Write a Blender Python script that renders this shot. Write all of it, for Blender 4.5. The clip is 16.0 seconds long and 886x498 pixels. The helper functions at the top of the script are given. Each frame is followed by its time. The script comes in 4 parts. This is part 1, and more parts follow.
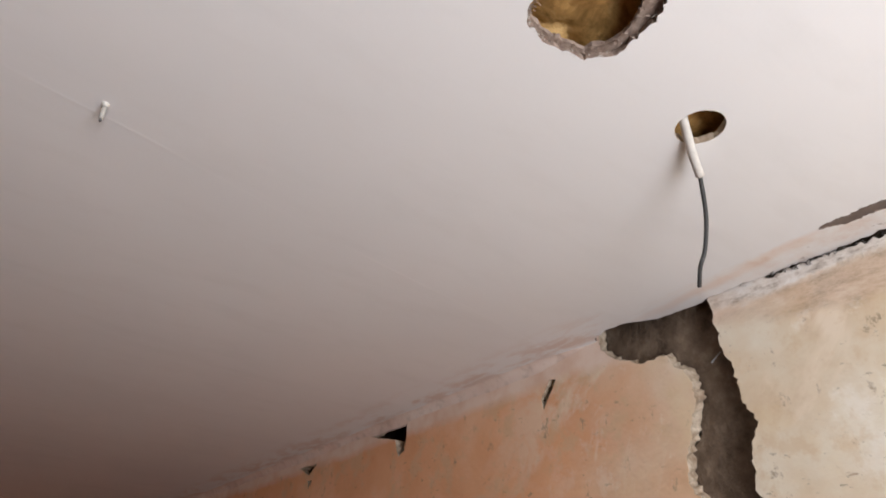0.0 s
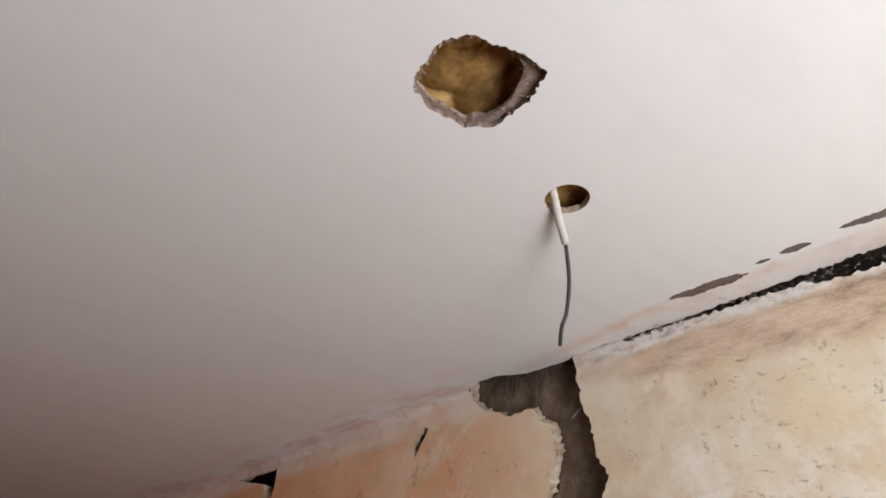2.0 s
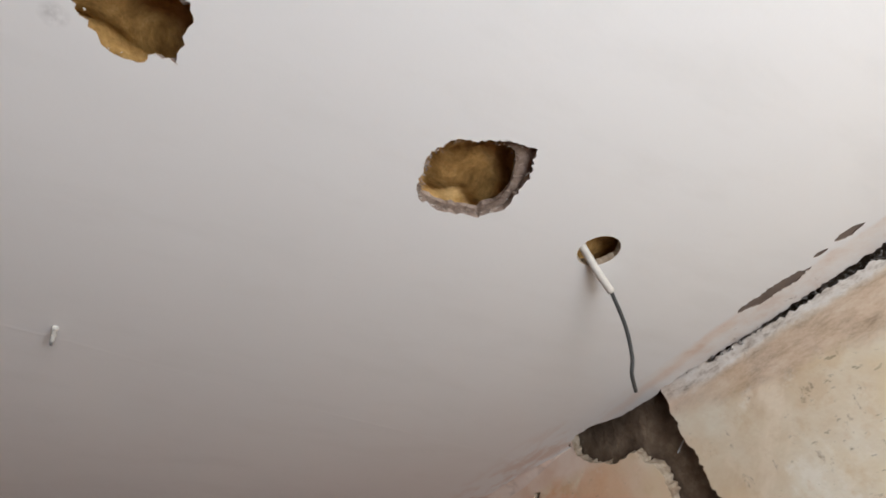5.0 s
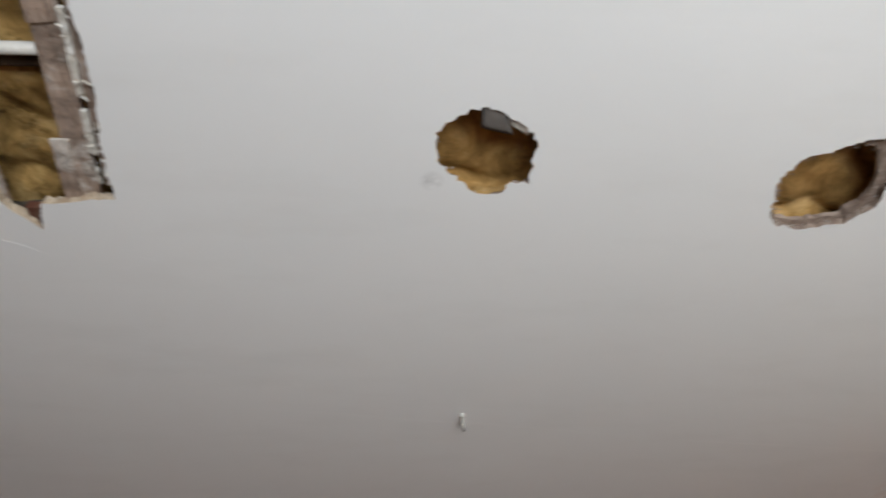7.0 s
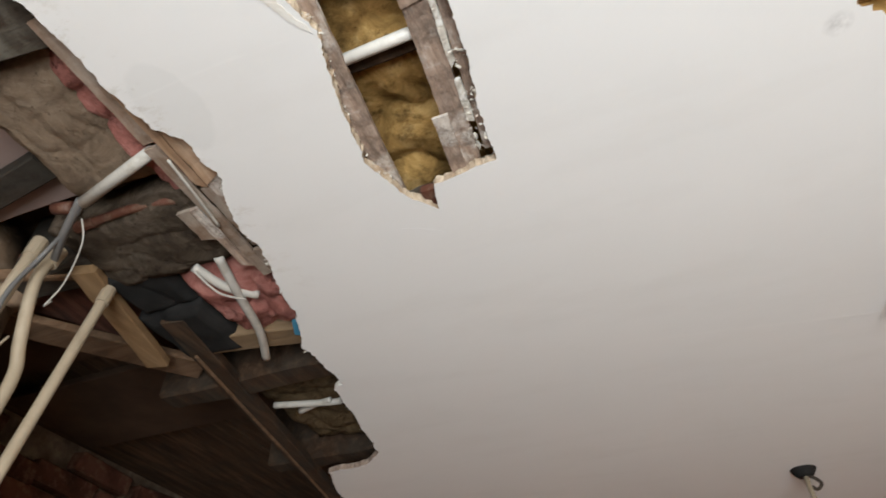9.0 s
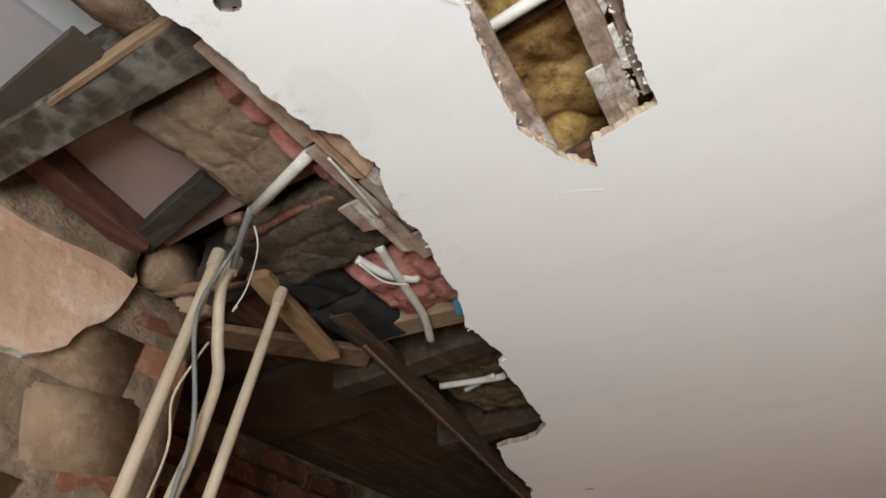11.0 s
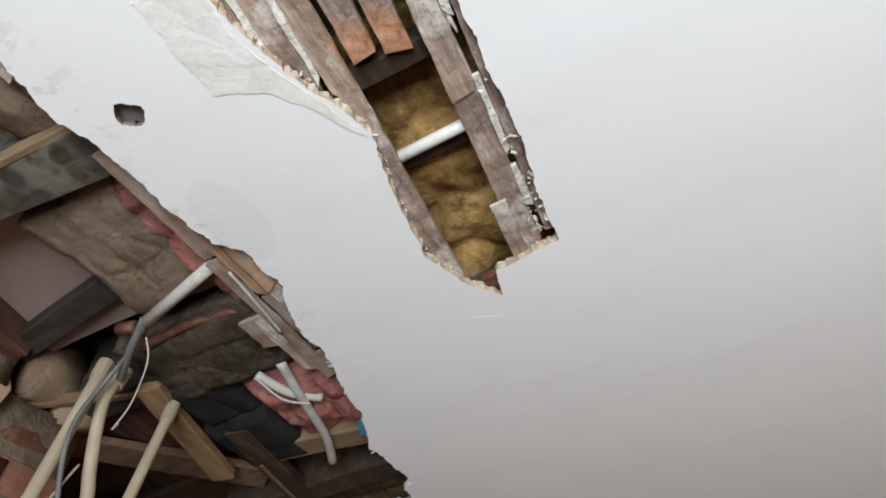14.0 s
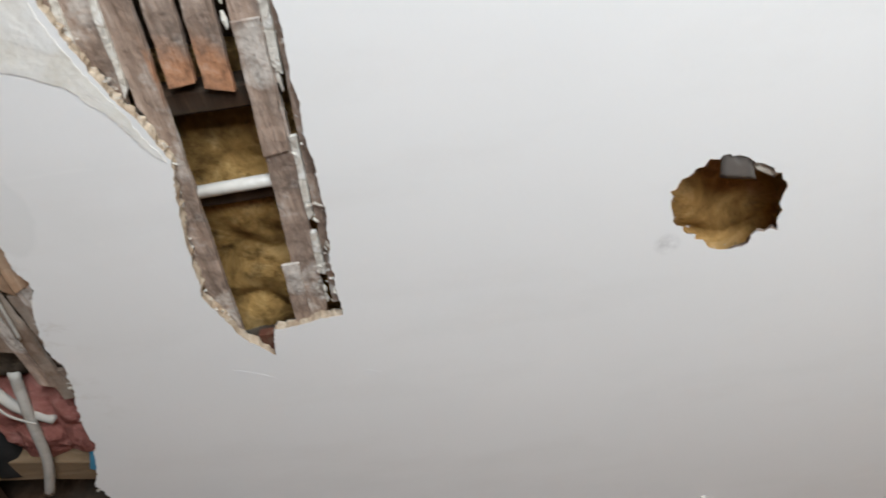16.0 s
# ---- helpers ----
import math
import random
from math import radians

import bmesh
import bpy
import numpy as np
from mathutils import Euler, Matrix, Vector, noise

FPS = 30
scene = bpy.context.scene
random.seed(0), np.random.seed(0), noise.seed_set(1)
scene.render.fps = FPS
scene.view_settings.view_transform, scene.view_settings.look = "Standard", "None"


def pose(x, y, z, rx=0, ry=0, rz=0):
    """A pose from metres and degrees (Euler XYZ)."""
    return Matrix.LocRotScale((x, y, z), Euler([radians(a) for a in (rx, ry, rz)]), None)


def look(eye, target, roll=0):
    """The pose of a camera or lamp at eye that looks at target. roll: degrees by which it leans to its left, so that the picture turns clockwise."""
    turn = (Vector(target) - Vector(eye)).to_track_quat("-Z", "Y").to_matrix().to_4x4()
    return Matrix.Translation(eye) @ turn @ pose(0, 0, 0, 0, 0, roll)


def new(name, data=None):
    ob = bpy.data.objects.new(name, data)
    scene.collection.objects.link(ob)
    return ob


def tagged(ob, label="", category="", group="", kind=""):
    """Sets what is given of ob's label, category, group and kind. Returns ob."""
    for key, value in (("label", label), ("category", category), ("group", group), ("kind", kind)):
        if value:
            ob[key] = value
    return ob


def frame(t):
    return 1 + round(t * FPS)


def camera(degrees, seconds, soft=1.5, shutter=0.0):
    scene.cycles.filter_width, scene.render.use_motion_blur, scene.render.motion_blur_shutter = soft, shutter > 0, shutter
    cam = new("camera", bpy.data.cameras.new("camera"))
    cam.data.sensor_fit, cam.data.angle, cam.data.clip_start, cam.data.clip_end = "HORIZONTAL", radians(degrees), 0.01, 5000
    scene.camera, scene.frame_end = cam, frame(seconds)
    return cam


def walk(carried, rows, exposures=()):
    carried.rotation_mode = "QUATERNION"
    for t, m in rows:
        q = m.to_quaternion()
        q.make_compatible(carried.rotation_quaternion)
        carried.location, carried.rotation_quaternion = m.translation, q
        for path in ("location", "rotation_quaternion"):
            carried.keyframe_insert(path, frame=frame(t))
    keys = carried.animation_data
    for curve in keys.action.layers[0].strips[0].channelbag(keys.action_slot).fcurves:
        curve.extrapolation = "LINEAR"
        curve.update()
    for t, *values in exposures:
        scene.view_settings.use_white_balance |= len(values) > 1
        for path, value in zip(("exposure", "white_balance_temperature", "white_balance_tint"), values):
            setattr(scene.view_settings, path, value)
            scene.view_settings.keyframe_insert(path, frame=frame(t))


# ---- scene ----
cam = camera(67.96, 16.0, soft=1.7, shutter=0.3)
# path begin
PATH = [
    (0.0, -0.002, 0.193, 1.711, 121.49, -1.44, -38.03),
    (0.5, 0.001, 0.201, 1.678, 119.14, -2.58, -40.55),
    (1.0, 0.009, 0.182, 1.656, 117.85, -2.22, -42.03),
    (1.5, 0.016, 0.168, 1.685, 121.79, -3.61, -49.36),
    (2.0, -0.002, 0.144, 1.698, 125.48, -0.28, -47.87),
    (2.5, 0.012, 0.159, 1.708, 125.29, 3.18, -46.61),
    (3.0, -0.000, 0.152, 1.687, 124.84, 4.00, -42.53),
    (5.5, 0.006, 0.018, 1.740, 131.87, 8.88, -26.23),
    (6.0, 0.008, 0.002, 1.747, 133.27, 8.12, -16.51),
    (6.5, -0.054, 0.003, 1.747, 134.90, 7.02, -12.28),
    (7.0, -0.139, -0.009, 1.776, 133.64, 3.77, -4.98),
    (7.5, -0.243, 0.004, 1.768, 136.09, -1.03, 6.05),
    (8.0, -0.292, 0.027, 1.792, 134.44, 1.67, 12.85),
    (8.5, -0.295, 0.017, 1.792, 134.99, 0.62, 18.77),
    (9.0, -0.308, 0.023, 1.786, 130.30, 0.37, 22.29),
    (9.5, -0.334, 0.025, 1.790, 130.09, -0.27, 27.68),
    (10.0, -0.356, 0.010, 1.777, 127.86, -1.15, 32.43),
    (12.5, -0.380, 0.005, 1.809, 130.96, 0.39, 35.95),
    (13.0, -0.369, 0.008, 1.812, 134.42, 3.62, 35.46),
    (13.5, -0.343, 0.014, 1.808, 137.85, 3.86, 31.56),
    (14.0, -0.338, 0.013, 1.816, 136.91, 1.89, 28.38),
    (14.5, -0.364, 0.005, 1.814, 137.15, 3.17, 27.37),
    (15.0, -0.292, 0.029, 1.818, 140.20, 7.07, 15.86),
    (15.5, -0.236, 0.036, 1.813, 139.95, 5.11, 6.51),
    (16.0, -0.274, 0.015, 1.829, 140.77, 2.43, 8.33),
]
# path end
EXPOSURES = [(0.0, 0.25, 6550, 16), (1.0, 0.25, 6650, 17), (2.5, -0.08, 6550, 15), (3.0, -0.08, 6550, 15), (5.5, -0.12, 6400, 11), (6.5, -0.2, 6300, 9),
             (7.5, -0.1, 6350, 8), (8.5, 0.28, 6500, 8), (9.5, 0.55, 6600, 8), (12.5, 0.6, 6300, 7), (13.5, 0.44, 6150, 7), (14.5, 0.38, 6150, 7), (15.0, 0.26, 6250, 8), (16.0, 0.19, 6250, 8)]
walk(cam, [(r[0], pose(*r[1:])) for r in PATH], EXPOSURES)

# ---- world and light ----
world = bpy.data.worlds.new("world")
scene.world = world
world.use_nodes = True
wn = world.node_tree.nodes
sky = wn.new("ShaderNodeTexSky")
sky.sky_type, sky.sun_disc = "NISHITA", False
sky.sun_elevation, sky.sun_rotation = radians(30), radians(200)
wn["Background"].inputs["Strength"].default_value = 0.1
world.node_tree.links.new(sky.outputs[0], wn["Background"].inputs["Color"])
sun = new("sun", bpy.data.lights.new("sun", "SUN"))
sun.data.energy, sun.data.angle, sun.data.color = 1.0, radians(12), (1.0, 0.95, 0.88)
sun.matrix_world = look((3, -8, 6), (0, 0, 0))
# daylight in the window opening of the wall behind
winlight = new("window_daylight", bpy.data.lights.new("window_daylight", "AREA"))
winlight.data.shape, winlight.data.size, winlight.data.size_y = "RECTANGLE", 1.1, 1.2
winlight.data.energy, winlight.data.color = 56, (0.92, 0.965, 1.0)
winlight.matrix_world = look((0.18, -1.24, 1.5), (0.2, 0.0, 2.35))


# ---- helpers of the scene ----
def origin_of(ob):
    place = Vector((0, 0, 0))
    while ob is not None:
        place += ob.location
        ob = ob.parent
    return place


def thing(name, place, label, category, group="", kind=""):
    ob = new(name)
    ob.empty_display_size = 0.05
    ob.location = place
    return tagged(ob, label, category, group, kind)


def part(name, bm, material, parent=None, label="", fixed=False, smooth=False):
    """Links a bmesh in world metres as one mesh object, with its origin at its middle unless fixed."""
    me = bpy.data.meshes.new(name)
    if fixed or not bm.verts:
        mid = Vector((0, 0, 0))
    else:
        lo = Vector([min(v.co[i] for v in bm.verts) for i in range(3)])
        hi = Vector([max(v.co[i] for v in bm.verts) for i in range(3)])
        mid = (lo + hi) / 2
        mid.z = lo.z
    bmesh.ops.translate(bm, verts=bm.verts, vec=-mid)
    bmesh.ops.recalc_face_normals(bm, faces=bm.faces)
    for f in bm.faces:
        f.smooth = smooth
    bm.to_mesh(me)
    bm.free()
    for m in material if isinstance(material, (list, tuple)) else [material]:
        me.materials.append(m)
    ob = new(name, me)
    ob.location = mid - origin_of(parent)
    if parent is not None:
        ob.parent = parent
    return tagged(ob, label)


def ragged(points, step=0.012, rough=0.006, seed=0, closed=True, fine=0.5):
    """A broken outline through a few corners, with bays and splinters."""
    rng = random.Random(seed)
    out = []
    n = len(points)
    for i in range(n if closed else n - 1):
        a, b = Vector(points[i]), Vector(points[(i + 1) % n])
        d = b - a
        k = max(1, int(d.length / step))
        side = Vector((-d.y, d.x)).normalized()
        for j in range(k):
            p = a + d * ((j + (rng.uniform(-0.3, 0.3) if j else 0)) / k)
            w = noise.noise(Vector((p.x * 30, p.y * 30, seed))) * rough
            w += rng.uniform(-1, 1) * rough * fine
            out.append(p + side * (w if j else w * 0.4))
    if not closed:
        out.append(Vector(points[-1]))
    return out


def slab(outer, holes, to3, depth, inset=0.0, seed=0, rim_slots=None, undercut=None):
    """A sheet with holes. to3(u, v, w) maps the plane (w = depth behind the face). Faces of the broken rims take slot 1."""
    bm = bmesh.new()
    rng = random.Random(seed)
    rims = []
    edges = []
    for loop in [outer] + holes:
        vs = [bm.verts.new((p[0], p[1], 0)) for p in loop]
        edges += [bm.edges.new((vs[i], vs[(i + 1) % len(vs)])) for i in range(len(vs))]
        rims.append(vs)
    bmesh.ops.triangle_fill(bm, use_beauty=True, use_dissolve=False, edges=edges)
    faces = list(bm.faces)
    for f in faces:
        f.material_index = 0
    back = {}
    for n, vs in enumerate(rims):
        k = len(vs)
        mid = sum((v.co for v in vs), Vector()) / k
        for i, v in enumerate(vs):
            t = (vs[(i + 1) % k].co - vs[i - 1].co).normalized()
            off = Vector((-t.y, t.x, 0)) * (rng.uniform(-1, 1) * inset if n else 0)
            if undercut and undercut[n]:
                off += (v.co - mid).normalized() * undercut[n]
            back[v] = bm.verts.new(v.co + off + Vector((0, 0, 1)) * depth)
        for i in range(k):
            a, b = vs[i], vs[(i + 1) % k]
            f = bm.faces.new((a, b, back[b], back[a]))
            f.material_index = rim_slots[n](a.co) if rim_slots and callable(rim_slots[n]) else rim_slots[n] if rim_slots else 1
    for f in faces:
        try:
            g = bm.faces.new([back[v] for v in reversed(f.verts)])
            g.material_index = 1
        except ValueError:
            pass
    for v in bm.verts:
        v.co = Vector(to3(*v.co))
    return bm


def box(bm, lo, hi, jitter=0.0, seed=0, cuts=0):
    rng = random.Random(seed)
    r = bmesh.ops.create_cube(bm, size=1)
    vs = r["verts"]
    for v in vs:
        v.co = Vector([lo[i] + (v.co[i] + 0.5) * (hi[i] - lo[i]) for i in range(3)])
    if cuts:
        es = list({e for v in vs for e in v.link_edges})
        g = bmesh.ops.subdivide_edges(bm, edges=es, cuts=cuts, use_grid_fill=True)
        vs = list({v for v in g["geom"] if isinstance(v, bmesh.types.BMVert)} | set(vs))
    for v in vs:
        v.co += Vector([rng.uniform(-1, 1) * jitter for _ in range(3)])
    return vs


def beam(lo, hi, cuts=3, wob=0.004, bevel=0.004, seed=0):
    """A sawn timber with soft arrises and a wavering face."""
    bm = bmesh.new()
    vs = box(bm, lo, hi)
    long_axis = max(range(3), key=lambda i: hi[i] - lo[i])
    es = [e for e in bm.edges if abs((e.verts[0].co - e.verts[1].co)[long_axis]) > 1e-6]
    bmesh.ops.subdivide_edges(bm, edges=es, cuts=cuts)
    es = [e for e in bm.edges if abs((e.verts[0].co - e.verts[1].co).normalized()[long_axis]) > 0.9]
    bmesh.ops.bevel(bm, geom=es, offset=bevel, segments=1, affect="EDGES")
    for v in bm.verts:
        n = noise.noise_vector(v.co * 9 + Vector((seed * 3.1, 0, 0)))
        v.co += n * wob
    return bm


def slanted(p, q, w, h, seed):
    """A sawn piece from p to q."""
    p, q = Vector(p), Vector(q)
    d = (q - p).length
    bm = beam((0, -w / 2, -h / 2), (d, w / 2, h / 2), 4, 0.002, 0.002, seed)
    turn = (q - p).to_track_quat("X", "Z").to_matrix().to_4x4()
    bmesh.ops.transform(bm, matrix=Matrix.Translation(p) @ turn, verts=bm.verts)
    return bm


def tube(points, radius, sides=10, close=True, wob=0.0, taper=None):
    """A pipe or cable through points, smoothed by a spline."""
    pts = [Vector(p) for p in points]
    path = []
    n = len(pts)
    for i in range(n - 1):
        p0, p1, p2, p3 = pts[max(i - 1, 0)], pts[i], pts[i + 1], pts[min(i + 2, n - 1)]
        k = 6 if n > 2 else 2
        for j in range(k):
            t = j / k
            path.append(0.5 * (2 * p1 + (p2 - p0) * t + (2 * p0 - 5 * p1 + 4 * p2 - p3) * t * t + (3 * p1 - p0 - 3 * p2 + p3) * t ** 3))
    path.append(pts[-1])
    bm = bmesh.new()
    rings = []
    ref = Vector((0.3, 0.9, 0.2))
    for i, p in enumerate(path):
        d = (path[min(i + 1, len(path) - 1)] - path[max(i - 1, 0)]).normalized()
        a = d.cross(ref).normalized()
        b = d.cross(a)
        r = radius * (1 + wob * noise.noise(p * 40))
        if taper:
            r *= taper(i / (len(path) - 1))
        rings.append([bm.verts.new(p + (a * math.cos(q) + b * math.sin(q)) * r) for q in [2 * math.pi * s / sides for s in range(sides)]])
    for r0, r1 in zip(rings, rings[1:]):
        for s in range(sides):
            bm.faces.new((r0[s], r0[(s + 1) % sides], r1[(s + 1) % sides], r1[s]))
    if close:
        bm.faces.new(rings[0])
        bm.faces.new(list(reversed(rings[-1])))
    return bm


def lumpy(x0, x1, y0, y1, z, nx, ny, amp, freq, seed=0, thick=0.04, hang=0.0):
    """A quilted, lumpy batt of wool: wavering underside, sides and top."""
    bm = bmesh.new()
    grid = []
    for i in range(nx + 1):
        row = []
        for j in range(ny + 1):
            u, v = i / nx, j / ny
            p = Vector((x0 + (x1 - x0) * u, y0 + (y1 - y0) * v, seed * 1.7))
            fold = abs(noise.noise(p * freq * 0.8 + Vector((5, 2, 0))))
            h = noise.noise(p * freq * 0.5) * 0.5 - 1.1 * math.sqrt(fold) + 0.5 + noise.noise(p * freq * 3.1) * 0.16
            edge = min(u, 1 - u, v, 1 - v)
            h -= hang * min(edge * 4, 1)
            row.append(bm.verts.new((p.x + noise.noise(p * 21) * 0.006, p.y + noise.noise(p * 23 + Vector((9, 0, 0))) * 0.006, z + h * amp + max(0, 0.12 - edge) * 0.1)))
        grid.append(row)
    for i in range(nx):
        for j in range(ny):
            bm.faces.new((grid[i][j], grid[i][j + 1], grid[i + 1][j + 1], grid[i + 1][j]))
    r = bmesh.ops.extrude_face_region(bm, geom=list(bm.faces))
    for v in [g for g in r["geom"] if isinstance(g, bmesh.types.BMVert)]:
        v.co.z = z + thick
    return bm


def chip(bm, p, size, rng, flat=0.5):
    """One crumb of broken plaster."""
    size *= rng.choice((0.5, 0.7, 1.0, 1.0, 1.5))
    axes = (rng.uniform(0.4, 1.9), rng.uniform(0.3, 1.0), flat * rng.uniform(0.4, 1.3))
    corners = [Vector([rng.uniform(-1, 1) * size * a for a in axes]) for _ in range(7)]
    turn = Euler((rng.uniform(-0.5, 0.5), rng.uniform(-0.5, 0.5), rng.uniform(0, 6))).to_matrix()
    vs = [bm.verts.new(Vector(p) + turn @ c) for c in corners]
    for k in range(5):
        bm.faces.new((vs[k], vs[(k + 1) % 5], vs[5]))
        bm.faces.new((vs[(k + 1) % 5], vs[k], vs[6]))


# ---- materials ----
class Mat:
    """A small builder for node materials in object space."""

    def __init__(self, name, rough=0.85, spec=0.3):
        self.m = bpy.data.materials.new(name)
        self.m.use_nodes = True
        self.t = self.m.node_tree
        self.b = self.t.nodes["Principled BSDF"]
        self.b.inputs["Roughness"].default_value = rough
        self.b.inputs["Specular IOR Level"].default_value = spec
        self.co = self.t.nodes.new("ShaderNodeTexCoord").outputs["Object"]

    def n(self, kind, **inputs):
        node = self.t.nodes.new(kind)
        for k, v in inputs.items():
            self.put(node.inputs[k.replace("_", " ")], v)
        return node

    def put(self, socket, v):
        if isinstance(v, bpy.types.NodeSocket):
            self.t.links.new(v, socket)
        else:
            socket.default_value = v

    def at(self, scale=(1, 1, 1), turn=(0, 0, 0), move=(0, 0, 0)):
        node = self.n("ShaderNodeMapping", Vector=self.co)
        node.inputs["Scale"].default_value = scale
        node.inputs["Rotation"].default_value = turn
        node.inputs["Location"].default_value = move
        return node.outputs[0]

    def noise(self, scale, detail=4.0, rough=0.55, vec=None, distort=0.0):
        return self.n("ShaderNodeTexNoise", Vector=vec or self.co, Scale=scale, Detail=detail, Roughness=rough, Distortion=distort).outputs["Fac"]

    def voronoi(self, scale, vec=None, feature="F1"):
        node = self.n("ShaderNodeTexVoronoi", Vector=vec or self.co, Scale=scale)
        node.feature = feature
        return node.outputs["Distance"]

    def ramp(self, fac, stops):
        node = self.n("ShaderNodeValToRGB", Fac=fac)
        e = node.color_ramp.elements
        while len(e) < len(stops):
            e.new(0.5)
        for el, (pos, col) in zip(e, stops):
            el.position = pos
            el.color = (*col, 1) if len(col) == 3 else (col[0],) * 3 + (1,)
        return node.outputs["Color"]

    def mask(self, fac, lo, hi):
        node = self.n("ShaderNodeMapRange", Value=fac)
        node.inputs["From Min"].default_value, node.inputs["From Max"].default_value = lo, hi
        node.clamp = True
        return node.outputs[0]

    def math(self, op, a, b=0.0):
        node = self.n("ShaderNodeMath")
        node.operation = op
        self.put(node.inputs[0], a)
        self.put(node.inputs[1], b)
        return node.outputs[0]

    def mix(self, fac, a, b, mode="MIX"):
        node = self.n("ShaderNodeMix")
        node.data_type, node.blend_type = "RGBA", mode
        self.put(node.inputs[0], fac)
        self.put(node.inputs[6], a if isinstance(a, bpy.types.NodeSocket) else (*a, 1))
        self.put(node.inputs[7], b if isinstance(b, bpy.types.NodeSocket) else (*b, 1))
        return node.outputs[2]

    def axis(self, i):
        return self.n("ShaderNodeSeparateXYZ", Vector=self.co).outputs[i]

    def random(self):
        return self.n("ShaderNodeObjectInfo").outputs["Random"]

    def bump(self, height, strength=0.3, dist=0.01, under=None):
        node = self.n("ShaderNodeBump", Height=height, Strength=strength, Distance=dist)
        if under is not None:
            self.put(node.inputs["Normal"], under)
        return node.outputs[0]

    def done(self, colour, normal=None, rough=None):
        self.put(self.b.inputs["Base Color"], colour if isinstance(colour, bpy.types.NodeSocket) else (*colour, 1))
        if normal is not None:
            self.put(self.b.inputs["Normal"], normal)
        if rough is not None:
            self.put(self.b.inputs["Roughness"], rough)
        return self.m


def mat_ceiling():
    m = Mat("white_ceiling_paint", 0.75, 0.25)
    c = m.ramp(m.noise(1.1, 3), [(0.3, (0.76, 0.755, 0.75)), (0.7, (0.8, 0.795, 0.79))])
    c = m.mix(m.math("MULTIPLY", m.mask(m.noise(4, 5, 0.6, m.at((1, 3, 1))), 0.5, 0.85), 0.5), c, (0.7, 0.69, 0.675))
    # rubbed orange undercoat beside the flaked strip
    x = m.math("ADD", m.axis(0), m.math("MULTIPLY", m.math("SUBTRACT", m.noise(14, 5), 0.5), 0.03))
    x = m.math("SUBTRACT", x, m.math("MULTIPLY", m.axis(1), 0.13))
    band = m.math("SUBTRACT", 1.0, m.mask(m.math("ABSOLUTE", m.math("SUBTRACT", x, 1.102)), 0.006, 0.022))
    band = m.math("MULTIPLY", band, m.math("MULTIPLY", m.mask(m.axis(1), 0.56, 0.62), m.mask(m.axis(1), 1.15, 0.75)))
    c = m.mix(m.math("MULTIPLY", band, 0.6), c, (0.7, 0.48, 0.36))
    # plaster dust and old distemper towards the wall
    worn = m.math("MULTIPLY", m.mask(m.axis(0), 1.1, 1.2), m.mask(m.noise(6, 6, 0.65, m.at((2.6, 0.9, 2.6))), 0.48, 0.6))
    c = m.mix(m.math("MULTIPLY", m.math("MULTIPLY", worn, m.mask(m.axis(1), 0.9, 1.2)), 0.6), c, (0.6, 0.42, 0.33))
    # grey thumb smudge
    away = m.n("ShaderNodeVectorMath")
    away.operation = "DISTANCE"
    m.put(away.inputs[0], m.co)
    away.inputs[1].default_value = (-0.066, 0.519, 2.4)
    spot = m.math("MULTIPLY", m.mask(away.outputs["Value"], 0.017, 0.006), m.mask(m.noise(90, 4), 0.35, 0.6))
    c = m.mix(m.math("MULTIPLY", spot, 0.5), c, (0.42, 0.41, 0.4))
    # greyer skimmed repair near the torn edge
    far = m.n("ShaderNodeVectorMath")
    far.operation = "DISTANCE"
    m.put(far.inputs[0], m.at((1, 0.6, 1)))
    far.inputs[1].default_value = (-0.77, 0.205, 2.4)
    fix = m.mask(m.math("ADD", far.outputs["Value"], m.math("MULTIPLY", m.noise(20, 3), 0.03)), 0.055, 0.05)
    c = m.mix(m.math("MULTIPLY", fix, 0.3), c, (0.63, 0.635, 0.63))
    # filled board joint running across the room
    y = m.math("ADD", m.axis(1), m.math("MULTIPLY", m.axis(0), -0.16))
    y = m.math("ADD", y, m.math("MULTIPLY", m.noise(1.4, 2), 0.06))
    line = m.math("SUBTRACT", 1.0, m.mask(m.math("ABSOLUTE", m.math("SUBTRACT", y, 1.148)), 0.0, 0.006))
    line = m.math("MULTIPLY", line, m.math("MULTIPLY", m.mask(m.axis(0), -0.5, -0.1), m.mask(m.noise(2.2, 2), 0.3, 0.55)))
    c = m.mix(m.math("MULTIPLY", line, 0.22), c, (0.86, 0.85, 0.83))
    # stained margin between the flaked strip and the wall
    edge = m.math("ADD", m.axis(0), m.math("MULTIPLY", m.math("SUBTRACT", m.noise(20, 5, 0.65), 0.5), 0.04))
    edge = m.math("MULTIPLY", m.mask(edge, 1.168, 1.18), m.mask(m.axis(1), 1.0, 0.7))
    c = m.mix(m.math("MULTIPLY", edge, 0.6), c, m.ramp(m.noise(17, 6, 0.7), [(0.35, (0.66, 0.5, 0.4)), (0.5, (0.74, 0.66, 0.59)), (0.65, (0.78, 0.75, 0.71))]))
    c = m.mix(m.math("MULTIPLY", m.math("MULTIPLY", edge, m.mask(m.noise(33, 5, 0.7), 0.66, 0.7)), 0.7), c, (0.25, 0.18, 0.13))
    # thin filler ridge between the slot and the torn edge
    y2 = m.math("ADD", m.axis(1), m.math("MULTIPLY", m.math("SUBTRACT", m.noise(9, 4), 0.5), 0.012))
